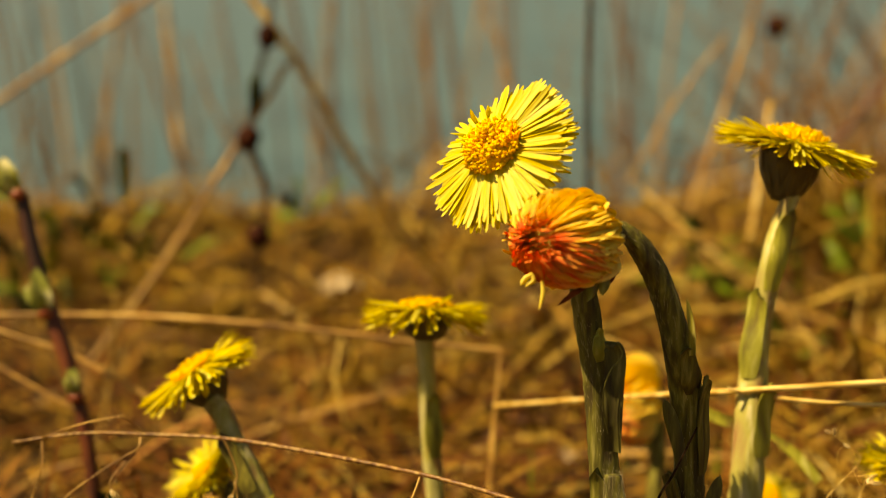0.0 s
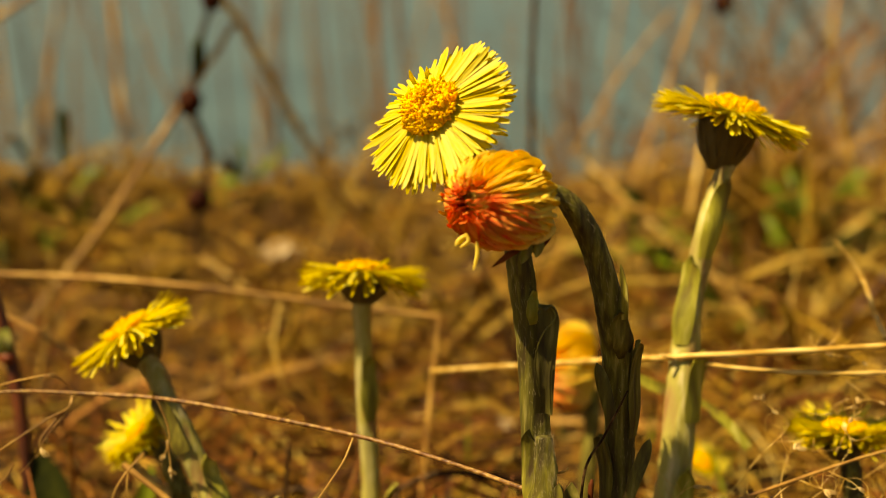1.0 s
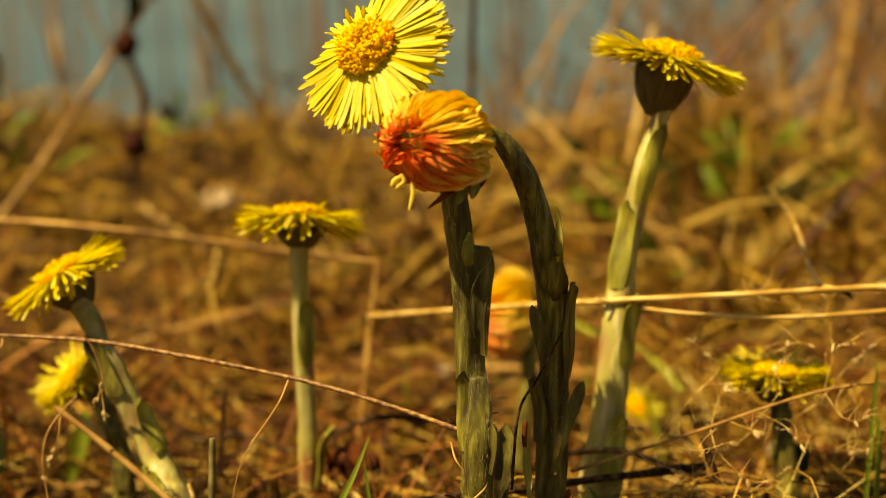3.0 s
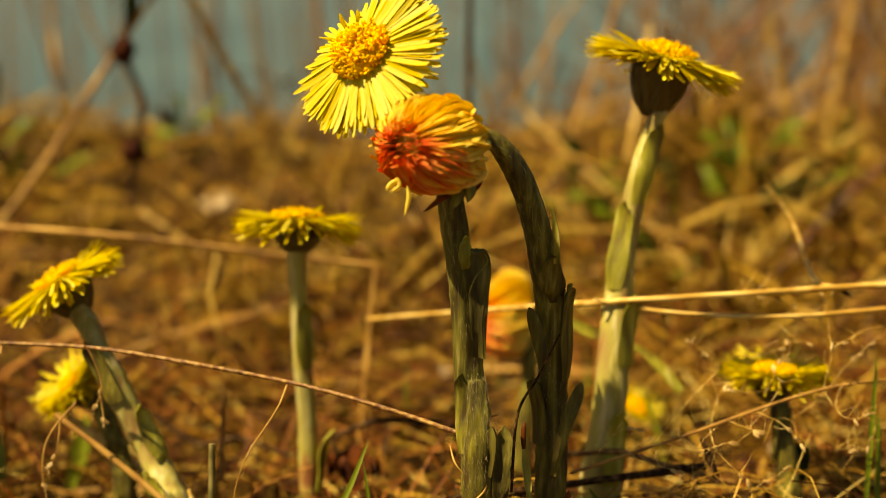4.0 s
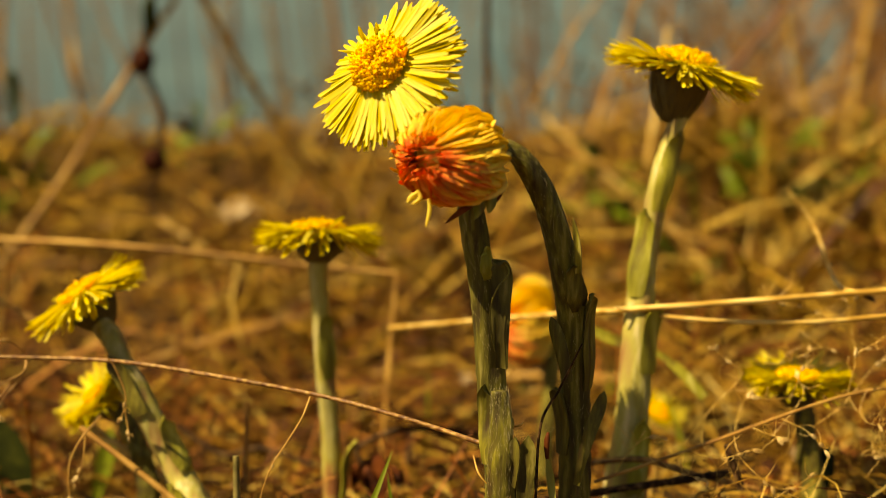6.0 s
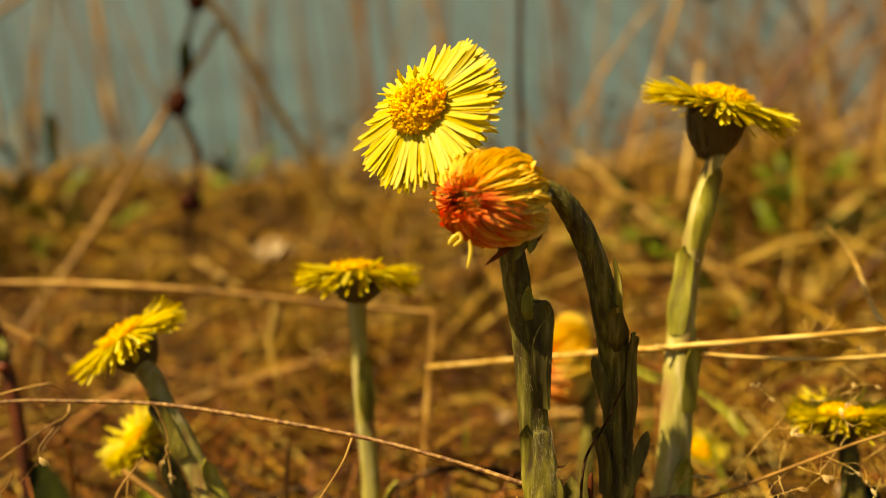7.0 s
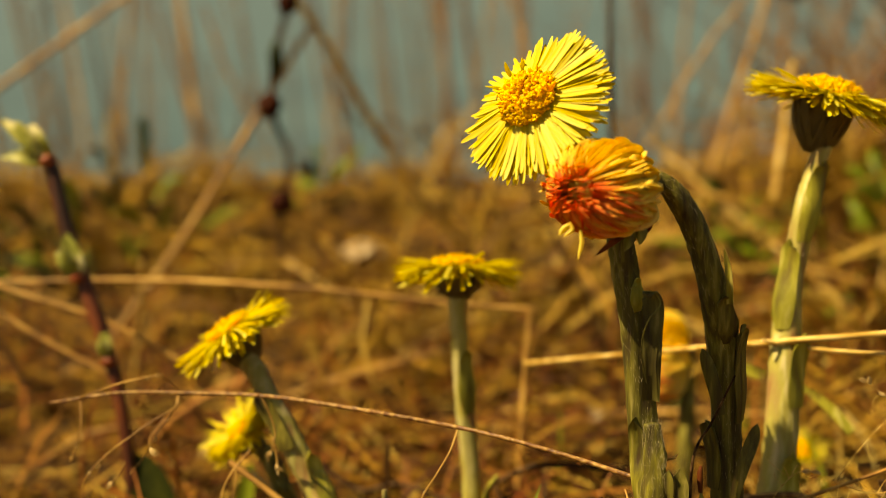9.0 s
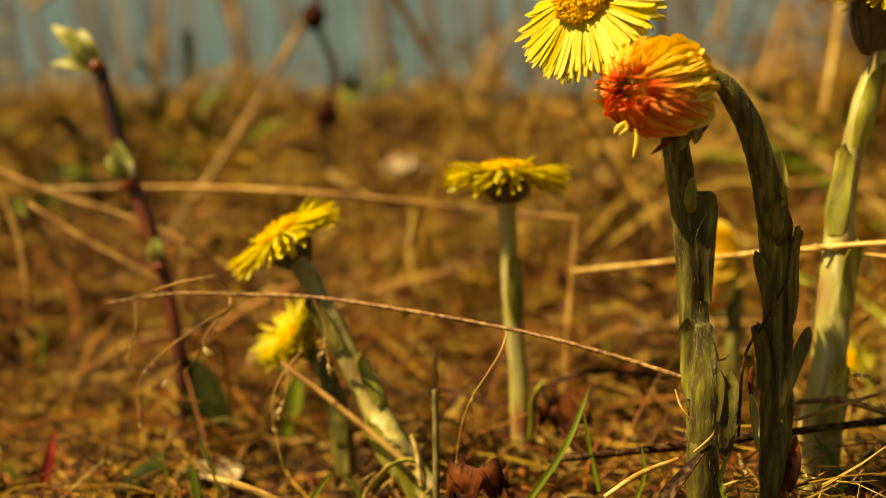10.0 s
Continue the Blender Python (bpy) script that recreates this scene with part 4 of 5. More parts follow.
# fine dry panicle low beside the tall coltsfoot
fine = thing("grass_panicle", (0.0270, 0.2447, 0.0085), "tangled fine dry grass panicle with tiny husks", "dry grass")
part("stem", tube(spline([(0.0283, 0.2459, 0.0085), (0.0526, 0.2503, 0.0151), (0.0844, 0.2576, 0.0233), (0.1085, 0.2608, 0.0259)], 30), [0.00042, 0.0004, 0.00034], 6, 0.1, 9), M_far_stalk, fine)
sprays(fine, [
    [(0.0486, 0.2535, 0.0132), (0.0563, 0.2561, 0.0224), (0.0624, 0.2579, 0.0287), (0.0597, 0.2587, 0.0318), (0.0563, 0.2595, 0.0346)],
    [(0.0600, 0.2520, 0.0167), (0.0602, 0.2489, 0.0147), (0.0615, 0.2459, 0.0127), (0.0675, 0.2445, 0.0078), (0.0721, 0.2445, 0.0078), (0.0766, 0.2453, 0.0107)],
    [(0.0643, 0.2524, 0.0183), (0.0689, 0.2497, 0.0174), (0.0728, 0.2495, 0.0167)],
    [(0.0706, 0.2530, 0.0203), (0.0758, 0.2500, 0.0185), (0.0796, 0.2488, 0.0145)],
    [(0.0861, 0.2565, 0.0240), (0.0871, 0.2561, 0.0314), (0.0879, 0.2570, 0.0343), (0.0944, 0.2579, 0.0376)],
    [(0.0807, 0.2614, 0.0146), (0.0878, 0.2628, 0.0196), (0.0941, 0.2649, 0.0272), (0.1020, 0.2668, 0.0339)],
    [(0.0864, 0.2565, 0.0238), (0.0894, 0.2528, 0.0197), (0.0932, 0.2526, 0.0189), (0.0967, 0.2530, 0.0204)],
    [(0.0655, 0.2588, 0.0320), (0.0701, 0.2586, 0.0313), (0.0756, 0.2590, 0.0328), (0.0794, 0.2595, 0.0346), (0.0837, 0.2594, 0.0342)],
    [(0.0609, 0.2545, 0.0167), (0.0616, 0.2555, 0.0202), (0.0639, 0.2565, 0.0239), (0.0687, 0.2564, 0.0234)],
    [(0.0329, 0.2473, 0.0091), (0.0352, 0.2464, 0.0145), (0.0398, 0.2475, 0.0184), (0.0454, 0.2474, 0.0181)],
    [(0.0410, 0.2481, 0.0117), (0.0469, 0.2454, 0.0109), (0.0532, 0.2448, 0.0091)],
    [(0.0499, 0.2488, 0.0145), (0.0557, 0.2462, 0.0139), (0.0631, 0.2467, 0.0157)],
    [(0.0744, 0.2558, 0.0213), (0.0764, 0.2568, 0.0250), (0.0753, 0.2579, 0.0287), (0.0783, 0.2586, 0.0312)],
    [(0.0925, 0.2591, 0.0241), (0.0943, 0.2551, 0.0188), (0.0917, 0.2533, 0.0127), (0.0969, 0.2530, 0.0114), (0.0956, 0.2540, 0.0151)],
    [(0.0884, 0.2508, 0.0125), (0.0922, 0.2513, 0.0143), (0.0960, 0.2511, 0.0137), (0.0935, 0.2506, 0.0119), (0.0909, 0.2515, 0.0149)],
    [(0.0703, 0.2749, 0.0448), (0.0714, 0.2742, 0.0422), (0.0750, 0.2737, 0.0407), (0.0824, 0.2733, 0.0390)],
    [(0.0824, 0.2731, 0.0384), (0.0877, 0.2727, 0.0371), (0.0931, 0.2742, 0.0422)],
], 0.00010, M_straw, 51, 4, 6)
stalk("straw", [(0.0289, 0.2635, 0.0046), (0.0418, 0.2637, 0.0053), (0.0531, 0.2628, 0.0021), (0.0690, 0.2617, -0.0017)], [0.0007, 0.0008, 0.0006], M_twig, "brown grass stalk lying low behind the stems", "straw")
stalk("dark_twig", [(0.0587, 0.2536, 0.0136), (0.0605, 0.2523, 0.0090), (0.0623, 0.2509, 0.0040)], [0.0007, 0.0009, 0.0008], M_dark, "short dark stub of a twig", "twig", 8)

stalk("dry_stalk", [(-0.0895, 0.2594, 0.0164), (-0.0788, 0.2561, 0.0094), (-0.0685, 0.2528, 0.0022), (-0.0571, 0.2492, -0.0064)], [0.0007, 0.0008, 0.0008], M_far_stalk, "snapped pale brown stalk leaning before a coltsfoot", "stalk", 14, lumps=0.1)

# ---- low growth about the stems ----
def green_blade(pts, width, label="green grass blade growing from the dead grass", mat=None, side=(1, 0, 0)):
    ob = thing("grass", pts[0], label, "grass", "green grass blades")
    leaf_part(ob, "blade", pts, width, mat or M_grass, side, 0.3, 1.0, 0.8)


green_blade([(-0.0307, 0.2307, -0.0057), (-0.0214, 0.2344, 0.0074), (-0.0159, 0.2402, 0.0191)], 0.0016)
green_blade([(-0.0143, 0.2404, -0.0066), (-0.0161, 0.2428, 0.0019), (-0.0176, 0.2455, 0.0116)], 0.0010)
green_blade([(-0.1022, 0.2454, -0.0152), (-0.1048, 0.2476, -0.0075), (-0.1085, 0.2502, 0.0016)], 0.0014)
green_blade([(-0.1064, 0.2389, -0.0117), (-0.1073, 0.2407, -0.0053), (-0.1081, 0.2419, -0.0013)], 0.0022)
green_blade([(-0.1190, 0.2561, -0.0215), (-0.1204, 0.2576, -0.0161), (-0.1224, 0.2599, -0.0079)], 0.0009)
green_blade([(-0.0800, 0.2347, -0.0088), (-0.0767, 0.2360, -0.0045), (-0.0737, 0.2371, -0.0004)], 0.0012)
green_blade([(0.0968, 0.2520, -0.0008), (0.0980, 0.2564, 0.0147), (0.0991, 0.2608, 0.0304)], 0.0014)
green_blade([(0.1002, 0.2542, -0.0019), (0.1005, 0.2580, 0.0115), (0.1002, 0.2595, 0.0169)], 0.0014)
green_blade([(0.0260, 0.3500, -0.0422), (0.0275, 0.3549, -0.0251), (0.0260, 0.3597, -0.0079)], 0.0016)
green_blade([(-0.0168, 0.3495, -0.0439), (-0.0123, 0.3539, -0.0285), (-0.0114, 0.3597, -0.0079)], 0.0016)
green_blade([(0.0662, 0.3272, -0.0346), (0.0628, 0.3318, -0.0185), (0.0578, 0.3354, -0.0057)], 0.0016)
for pts, wd in (([(0.0187, 0.3818, -0.0622), (0.0203, 0.3881, -0.0397), (0.0190, 0.4002, -0.0235)], 0.0030), ([(0.0270, 0.4036, -0.0733), (0.0284, 0.4115, -0.0455), (0.0314, 0.4256, -0.0222)], 0.0030), ([(0.0353, 0.3927, -0.0677), (0.0343, 0.3992, -0.0446), (0.0329, 0.4042, -0.0272)], 0.0026), ([(0.0485, 0.3714, -0.0549), (0.0477, 0.3771, -0.0348), (0.0496, 0.3822, -0.0166)], 0.0028),
                ([(0.0958, 0.3709, -0.0567), (0.0977, 0.3760, -0.0385), (0.0949, 0.3812, -0.0202)], 0.0030), ([(0.0889, 0.3834, -0.0566), (0.0860, 0.3881, -0.0397), (0.0821, 0.3919, -0.0266)], 0.0030), ([(0.1336, 0.3932, -0.0658), (0.1316, 0.3992, -0.0446), (0.1348, 0.4047, -0.0253)], 0.0026)):
    green_blade(pts, wd, "olive green grass blade behind the flower stems")
green_blade([(-0.2187, 0.4094, -0.0967), (-0.2167, 0.4174, -0.0686), (-0.2177, 0.4223, -0.0513)], 0.0020)
green_blade([(-0.1764, 0.3673, -0.0692), (-0.1907, 0.3705, -0.0578), (-0.2011, 0.3722, -0.0521)], 0.0030)
green_blade([(0.0610, 0.2899, 0.0098), (0.0549, 0.2919, 0.0166), (0.0472, 0.2935, 0.0223)], 0.0030, "pale olive drooping blade behind the flower stems", M_scale_pale, (0, 0.4, 1))
green_blade([(0.0400, 0.2939, 0.0237), (0.0356, 0.2943, 0.0254), (0.0291, 0.2953, 0.0286)], 0.0034, "pale olive drooping blade behind the flower stems", M_scale_pale, (0, 0.4, 1))
green_blade([(-0.0674, 0.2467, -0.0108), (-0.0609, 0.2462, -0.0035), (-0.0553, 0.2483, -0.0050), (-0.0548, 0.2485, -0.0131)], 0.0044, "yellow-green curled leaf at the foot of a stem", M_scale_pale, (0, -1, 0.4))
for pts, wd, lb, mt in (
        ([(-0.1228, 0.3050, -0.0300), (-0.1262, 0.3080, -0.0170), (-0.1326, 0.3120, -0.0040)], 0.0130, "dark green blunt oval leaf beside the budding shoot", M_leaf),
        ([(-0.1261, 0.2709, -0.0135), (-0.1288, 0.2629, -0.0151), (-0.1344, 0.2570, -0.0183)], 0.0090, "dark green leaf lying low", M_leaf),
        ([(-0.1063, 0.3157, -0.0312), (-0.1036, 0.3187, -0.0207), (-0.1017, 0.3214, -0.0110)], 0.0075, "bright green leaf behind a flower", M_grass),
        ([(0.0871, 0.2824, -0.0167), (0.0898, 0.2846, -0.0090), (0.0943, 0.2908, -0.0048)], 0.0105, "dark green round leaf under a low flower", M_leaf),
        ([(-0.1542, 0.256, -0.0197), (-0.152, 0.258, -0.0128), (-0.1499, 0.261, -0.0028)], 0.0046, "red withered leaf standing upright", M_redleaf),
        ([(0.0117, 0.2278, 0.0106), (0.0122, 0.2300, 0.0184), (0.0128, 0.2322, 0.0261)], 0.0046, "olive-brown blunt sheath leaf between two stems", M_scale),
        ([(0.0178, 0.2256, 0.0117), (0.0171, 0.2275, 0.0184), (0.0165, 0.2288, 0.0229)], 0.0024, "yellow-green shoot between two stems", M_scale_pale),
        ([(0.0234, 0.2272, -0.0001), (0.0254, 0.2288, 0.0055), (0.0265, 0.2330, 0.0112)], 0.0044, "rust-brown sheath leaf at a stem's foot", M_dry)):
    ob = thing("leaf", pts[0], lb, "leaf")
    leaf_part(ob, "blade", pts, wd, mt, (1, 0.1, 0), 0.3, 0.45 if "blunt" in lb else 1.3, 0.6 if "blunt" in lb else 0.3)
ob = thing("bud", (0.0165, 0.2283, 0.0231), "small dark red bud on a shoot", "bud")
part("scale", tube([(0.0165, 0.2282, 0.0227), (0.0164, 0.2288, 0.0247), (0.0165, 0.2293, 0.0266), (0.0167, 0.2297, 0.0279)], [0.0004, 0.0006, 0.0006, 0.0003], 8, 0.1, 3), M_dry, ob)
stalk("sprout", [(-0.0502, 0.2351, -0.0078), (-0.0501, 0.2390, 0.0062), (-0.0502, 0.2421, 0.0171)], [0.0008, 0.0008, 0.0007], M_sprout, "thin grey-green leafless sprout standing upright", "sprout")
stalk("dry_stick", [(-0.0570, 0.2836, -0.0126), (-0.0565, 0.2864, -0.0026), (-0.0561, 0.2899, 0.0096)], [0.0008, 0.0007, 0.0005], M_twig, "short brown dry stick standing upright", "stick")
stalk("dry_stick", [(-0.0550, 0.2449, -0.0082), (-0.0558, 0.2470, -0.0007), (-0.0571, 0.2481, 0.0031)], [0.0006, 0.0006, 0.0005], M_straw, "pale dry stick at the foot of a stem", "stick")
stalk("straw", [(-0.1001, 0.2929, 0.0027), (-0.0878, 0.2906, -0.0054), (-0.0744, 0.2858, -0.0135)], [0.0009, 0.0010, 0.0009], M_straw, "pale broken straw leaning behind a flower", "straw")
stalk("straw", [(-0.1925, 0.3109, -0.0482), (-0.1636, 0.3134, -0.0395), (-0.1414, 0.3142, -0.0364), (-0.1038, 0.3154, -0.0322), (-0.0833, 0.3158, -0.0310)], [0.0010, 0.0010, 0.0008], M_far_stalk, "brown stalk lying on the ground", "straw")
stalk("straw", [(-0.1039, 0.2409, -0.0047), (-0.0945, 0.2402, -0.0071), (-0.0865, 0.2394, -0.0101)], [0.0008, 0.0009, 0.0008], M_straw, "pale stick lying on the ground", "straw")
stalk("straw", [(-0.0132, 0.2228, 0.0017), (-0.0061, 0.2262, 0.0052), (0.0023, 0.2315, 0.0062)], [0.0005, 0.0006, 0.0004], M_straw, "pale straw at the foot of the flower stems", "straw")
stalk("dark_twig", [(-0.0321, 0.2971, -0.0088), (-0.0230, 0.3007, -0.0051), (-0.0139, 0.3012, -0.0033), (0.0055, 0.3007, -0.0050)], [0.0006, 0.0009, 0.0008], M_dark, "dark twig lying behind the stems", "twig")
stalk("dark_twig", [(-0.0292, 0.2953, -0.0064), (-0.0266, 0.2915, -0.0112), (-0.0244, 0.2872, -0.0173)], [0.0006, 0.0007, 0.0006], M_dark, "dark twig lying behind the stems", "twig")
stalk("dark_twig", [(-0.0830, 0.3215, -0.0110), (-0.0689, 0.3148, -0.0169), (-0.0571, 0.3130, -0.0143), (-0.0422, 0.3073, -0.0169)], [0.0006, 0.0008, 0.0006], M_dark, "dark twig lying behind the stems", "twig")
stalk("straw", [(-0.0197, 0.3446, 0.0267), (-0.0219, 0.3386, 0.0055), (-0.0235, 0.3331, -0.0140), (-0.0248, 0.3294, -0.0269)], [0.0007, 0.0008, 0.0008], M_far_stalk, "pale bent straw standing upright", "straw")
stalk("straw", [(-0.1888, 0.3478, 0.0379), (-0.1376, 0.3477, 0.0376), (-0.0915, 0.3469, 0.0347), (-0.0435, 0.3453, 0.0291), (-0.0197, 0.3447, 0.0269)], [0.0008, 0.0009, 0.0008], M_far_stalk, "long tan straw lying across the bank", "straw")
for pts in ([(-0.1992, 0.3383, 0.0486), (-0.1759, 0.3357, 0.0391), (-0.1460, 0.3330, 0.0297), (-0.1201, 0.3292, 0.0165)], [(-0.1850, 0.3350, 0.0368), (-0.1655, 0.3317, 0.0250), (-0.1410, 0.3281, 0.0126)], [(-0.2018, 0.3491, 0.0424), (-0.1939, 0.3432, 0.0218), (-0.1913, 0.3364, -0.0021)]):
    stalk("straw", pts, [0.0007, 0.0008, 0.0006], M_far_stalk, "tan straw in a loose heap", "straw")
stalk("dark_twig", [(-0.1927, 0.3466, 0.0337), (-0.1854, 0.3437, 0.0234), (-0.1747, 0.3388, 0.0063)], [0.0006, 0.0007, 0.0006], M_dark, "dark thin twig among straws", "twig")


def crumpled(name, centre, size, mat, label, seed, squash=0.6):
    """A crumpled dry leaf: a sheet folded over itself."""
    rng = np.random.RandomState(seed)
    n = 15
    ph = rng.rand(6) * 6.28
    top, bot = [], []
    for i in range(n):
        for j in range(n):
            u, v = 2 * i / (n - 1) - 1, 2 * j / (n - 1) - 1
            edge = 1 - 0.25 * (u * u * v * v)
            z = 0.35 * math.sin(3.1 * u + ph[0]) * math.cos(2.3 * v + ph[1]) + 0.45 * abs(math.sin(4.5 * v + 2.5 * u + ph[2])) + 0.12 * math.sin(9 * u + ph[3] + 4 * v) - 0.25 * v * v
            q = np.array((u * edge, v * 0.7 * edge + 0.2 * math.sin(2.5 * u + ph[4]), z * squash)) * size
            top.append(q + np.array(centre))
            bot.append(q + np.array(centre) - np.array((0, 0, 0.0003)))
    f = []
    for i in range(n - 1):
        for j in range(n - 1):
            a = i * n + j
            f += [(a, a + n, a + n + 1, a + 1), (a + n * n, a + n * n + 1, a + n * n + n + 1, a + n * n + n)]
    rim = [i * n for i in range(n)] + [(n - 1) * n + j for j in range(1, n)] + [i * n + n - 1 for i in range(n - 2, -1, -1)] + [j for j in range(n - 2, 0, -1)]
    f += [(rim[k], rim[(k + 1) % len(rim)], rim[(k + 1) % len(rim)] + n * n, rim[k] + n * n) for k in range(len(rim))]
    tagged(part(name, (np.array(top + bot), f), mat), label, "dry leaf")


crumpled("dry_leaf", (-0.0407, 0.2341, -0.0025), 0.0068, M_dry, "crumpled dark red-brown dry leaf on the ground", 3, 1.5)
crumpled("dry_leaf", (-0.0227, 0.2845, -0.0095), 0.0070, M_dry, "crumpled brown dry leaf behind the stems", 5, 1.2)
crumpled("dry_leaf", (-0.1204, 0.2867, -0.0279), 0.0095, M_bleach, "flat pale bleached dry leaf on the ground", 8, 0.2)
strip = thing("bark_strip", (-0.0012, 0.2205, 0.0025), "dark crumpled strip of bark leaning on a stem", "bark")
leaf_part(strip, "sheet", [(-0.0009, 0.2205, 0.0025), (0.0022, 0.2216, 0.0064), (0.0056, 0.2227, 0.0104), (0.0094, 0.2238, 0.0140)], 0.0042, M_dark, (0.7, 0, 0.6), 0.5, 3.0, 0.8)

# ---- budding shoot ----
shoot = thing("budding_shoot", (-0.1330, 0.3031, -0.0316), "young shrub shoot with red-brown bark and pale green buds", "shoot")
st = part("stem", tube(spline([(-0.1327, 0.3027, -0.0332), (-0.1331, 0.3054, -0.0237), (-0.1341, 0.3107, -0.0048), (-0.1365, 0.3152, 0.0110), (-0.1391, 0.3183, 0.0220), (-0.1428, 0.3215, 0.0330), (-0.1472, 0.3248, 0.0449), (-0.1519, 0.3290, 0.0596), (-0.1563, 0.3340, 0.0773)], 40), [0.0014, 0.0015, 0.0017, 0.0018, 0.0020, 0.0022, 0.0022, 0.0021, 0.0020], 10, 0.12, 4), M_shoot, shoot)
for foot, tips, wd in (((-0.1568, 0.3344, 0.0785), [(-0.1693, 0.3376, 0.0899), (-0.1607, 0.3372, 0.0884), (-0.1699, 0.3345, 0.0789), (-0.1645, 0.3370, 0.0877), (-0.1658, 0.3374, 0.0892)], 0.0060),
                       ((-0.1480, 0.3251, 0.0460), [(-0.1511, 0.3283, 0.0571), (-0.1491, 0.3282, 0.0567), (-0.1536, 0.3271, 0.0529), (-0.1504, 0.3285, 0.0580), (-0.1481, 0.3276, 0.0548)], 0.0060),
                       ((-0.1390, 0.3186, 0.0228), [(-0.1407, 0.3208, 0.0306), (-0.1391, 0.3209, 0.0309), (-0.1416, 0.3201, 0.0283)], 0.0036)):
    foot = np.array(foot) + (0, -0.0018, 0)
    knob = part("bud", tube([np.array(foot) + (0.0004, 0, -0.0022), np.array(foot) + (0, 0, -0.0005), np.array(foot) + (-0.0004, 0, 0.0012)], [0.0016, 0.0026, 0.0014], 9, 0.08, 5), M_node, shoot, "swollen red-brown bud scale")
    for tp in tips:
        a, b = np.array(foot), np.array(tp) + np.array((0, -0.0035, 0))
        mid = (a + b) / 2 + np.array((0.0004, -0.0010, 0.0004))
        leaf_part(knob, "leaflet", [a, mid, b], wd, M_budgreen, (0.95, 0.3, 0.3), 0.5, 1.2, 0.5)

# ---- plant with round dark seed heads ----
def nugget(parent, c, r, mat, seed, stretch=1.0):
    v, f = revolve([(r * math.sin(a), -r * stretch * math.cos(a)) for a in np.linspace(0.15, 2.99, 8)], c, (0.1, 0.05, 1), 10)
    rg = np.random.RandomState(seed)
    v = np.array(c) + (v - np.array(c)) * (0.9 + 0.25 * rg.rand(len(v), 1))
    part("seed_head", (v, f), mat, parent)


weed = thing("seed_stalk", (-0.1221, 0.4686, 0.0242), "dark weed stalk with round brown seed heads", "weed")
part("stem", tube(spline([(-0.1230, 0.4655, 0.0133), (-0.1217, 0.4714, 0.0341), (-0.1185, 0.4767, 0.0527), (-0.1246, 0.4818, 0.0705), (-0.1242, 0.4874, 0.0904), (-0.1182, 0.4940, 0.1137), (-0.1150, 0.5007, 0.1371)], 30), [0.0013, 0.0015, 0.0017, 0.0013, 0.0009], 6, 0.1, 3), M_dark, weed)
nugget(weed, (-0.1213, 0.4695, 0.0361), 0.0050, M_seed, 1)
nugget(weed, (-0.1258, 0.4802, 0.0739), 0.0046, M_seed, 2, 1.2)
nugget(weed, (-0.1176, 0.4916, 0.1140), 0.0042, M_seed, 3, 1.2)
nugget(weed, (-0.1227, 0.4853, 0.0917), 0.0030, M_leaf, 4, 2.4)
weed = thing("seed_stalk", (0.1180, 0.7143, 0.0107), "tall weed stalk with a red-brown seed head", "weed")
part("stem", tube(spline([(0.1193, 0.7098, -0.0053), (0.1208, 0.7215, 0.0362), (0.1243, 0.7333, 0.0779), (0.1296, 0.7402, 0.1019)], 16), [0.0020, 0.0018, 0.0014], 6), M_twig, weed)
nugget(weed, (0.1300, 0.7401, 0.1016), 0.0070, M_seed, 6)
for pts, r, mt in (([(0.0591, 0.5667, 0.0181), (0.0743, 0.5790, 0.0615), (0.0853, 0.5877, 0.0922), (0.0952, 0.5972, 0.1256)], 0.00150, M_far_stalk), ([(0.0094, 0.4400, 0.0552), (0.0093, 0.4485, 0.0852), (0.0101, 0.4565, 0.1133), (0.0112, 0.4634, 0.1376)], 0.00122, M_dark),
                   ([(-0.0237, 0.6325, 0.0742), (-0.0294, 0.6390, 0.0971), (-0.0395, 0.6464, 0.1231)], 0.00122, M_far_stalk), ([(0.0981, 0.5240, 0.0436), (0.1174, 0.5293, 0.0620), (0.1387, 0.5358, 0.0850), (0.1561, 0.5410, 0.1033)], 0.00130, M_shoot),
                   ([(0.0318, 0.5719, 0.0364), (0.0535, 0.5820, 0.0722), (0.0670, 0.5871, 0.0900), (0.0804, 0.5914, 0.1052)], 0.00095, M_far_stalk), ([(-0.3297, 0.8577, -0.0114), (-0.3273, 0.8737, 0.0449), (-0.3182, 0.8966, 0.1258)], 0.00272, M_far_stalk),
                   ([(-0.2556, 0.8099, -0.0041), (-0.2620, 0.8271, 0.0565), (-0.2705, 0.8466, 0.1255)], 0.00245, M_far_stalk), ([(-0.3725, 0.9066, -0.0149), (-0.3848, 0.9284, 0.0620), (-0.3948, 0.9468, 0.1269)], 0.00231, M_far_stalk),
                   ([(-0.1711, 0.6260, 0.0513), (-0.1865, 0.6351, 0.0834), (-0.1958, 0.6426, 0.1098)], 0.00109, M_twig), ([(0.0732, 0.4712, 0.0330), (0.0769, 0.4772, 0.0542), (0.0819, 0.4856, 0.0840)], 0.00136, M_straw),
                   ([(0.0353, 0.5481, 0.0405), (0.0737, 0.5142, 0.0090), (0.0968, 0.4852, -0.0054)], 0.00095, M_straw), ([(0.1818, 0.4722, 0.0367), (0.1551, 0.4661, 0.0152), (0.1328, 0.4594, -0.0083), (0.1172, 0.4545, -0.0255)], 0.00120, M_shoot)):
    stalk("dead_stalk", pts, [r, r, r * 0.8], mt, "brown dead stalk standing before the water", "stalk")

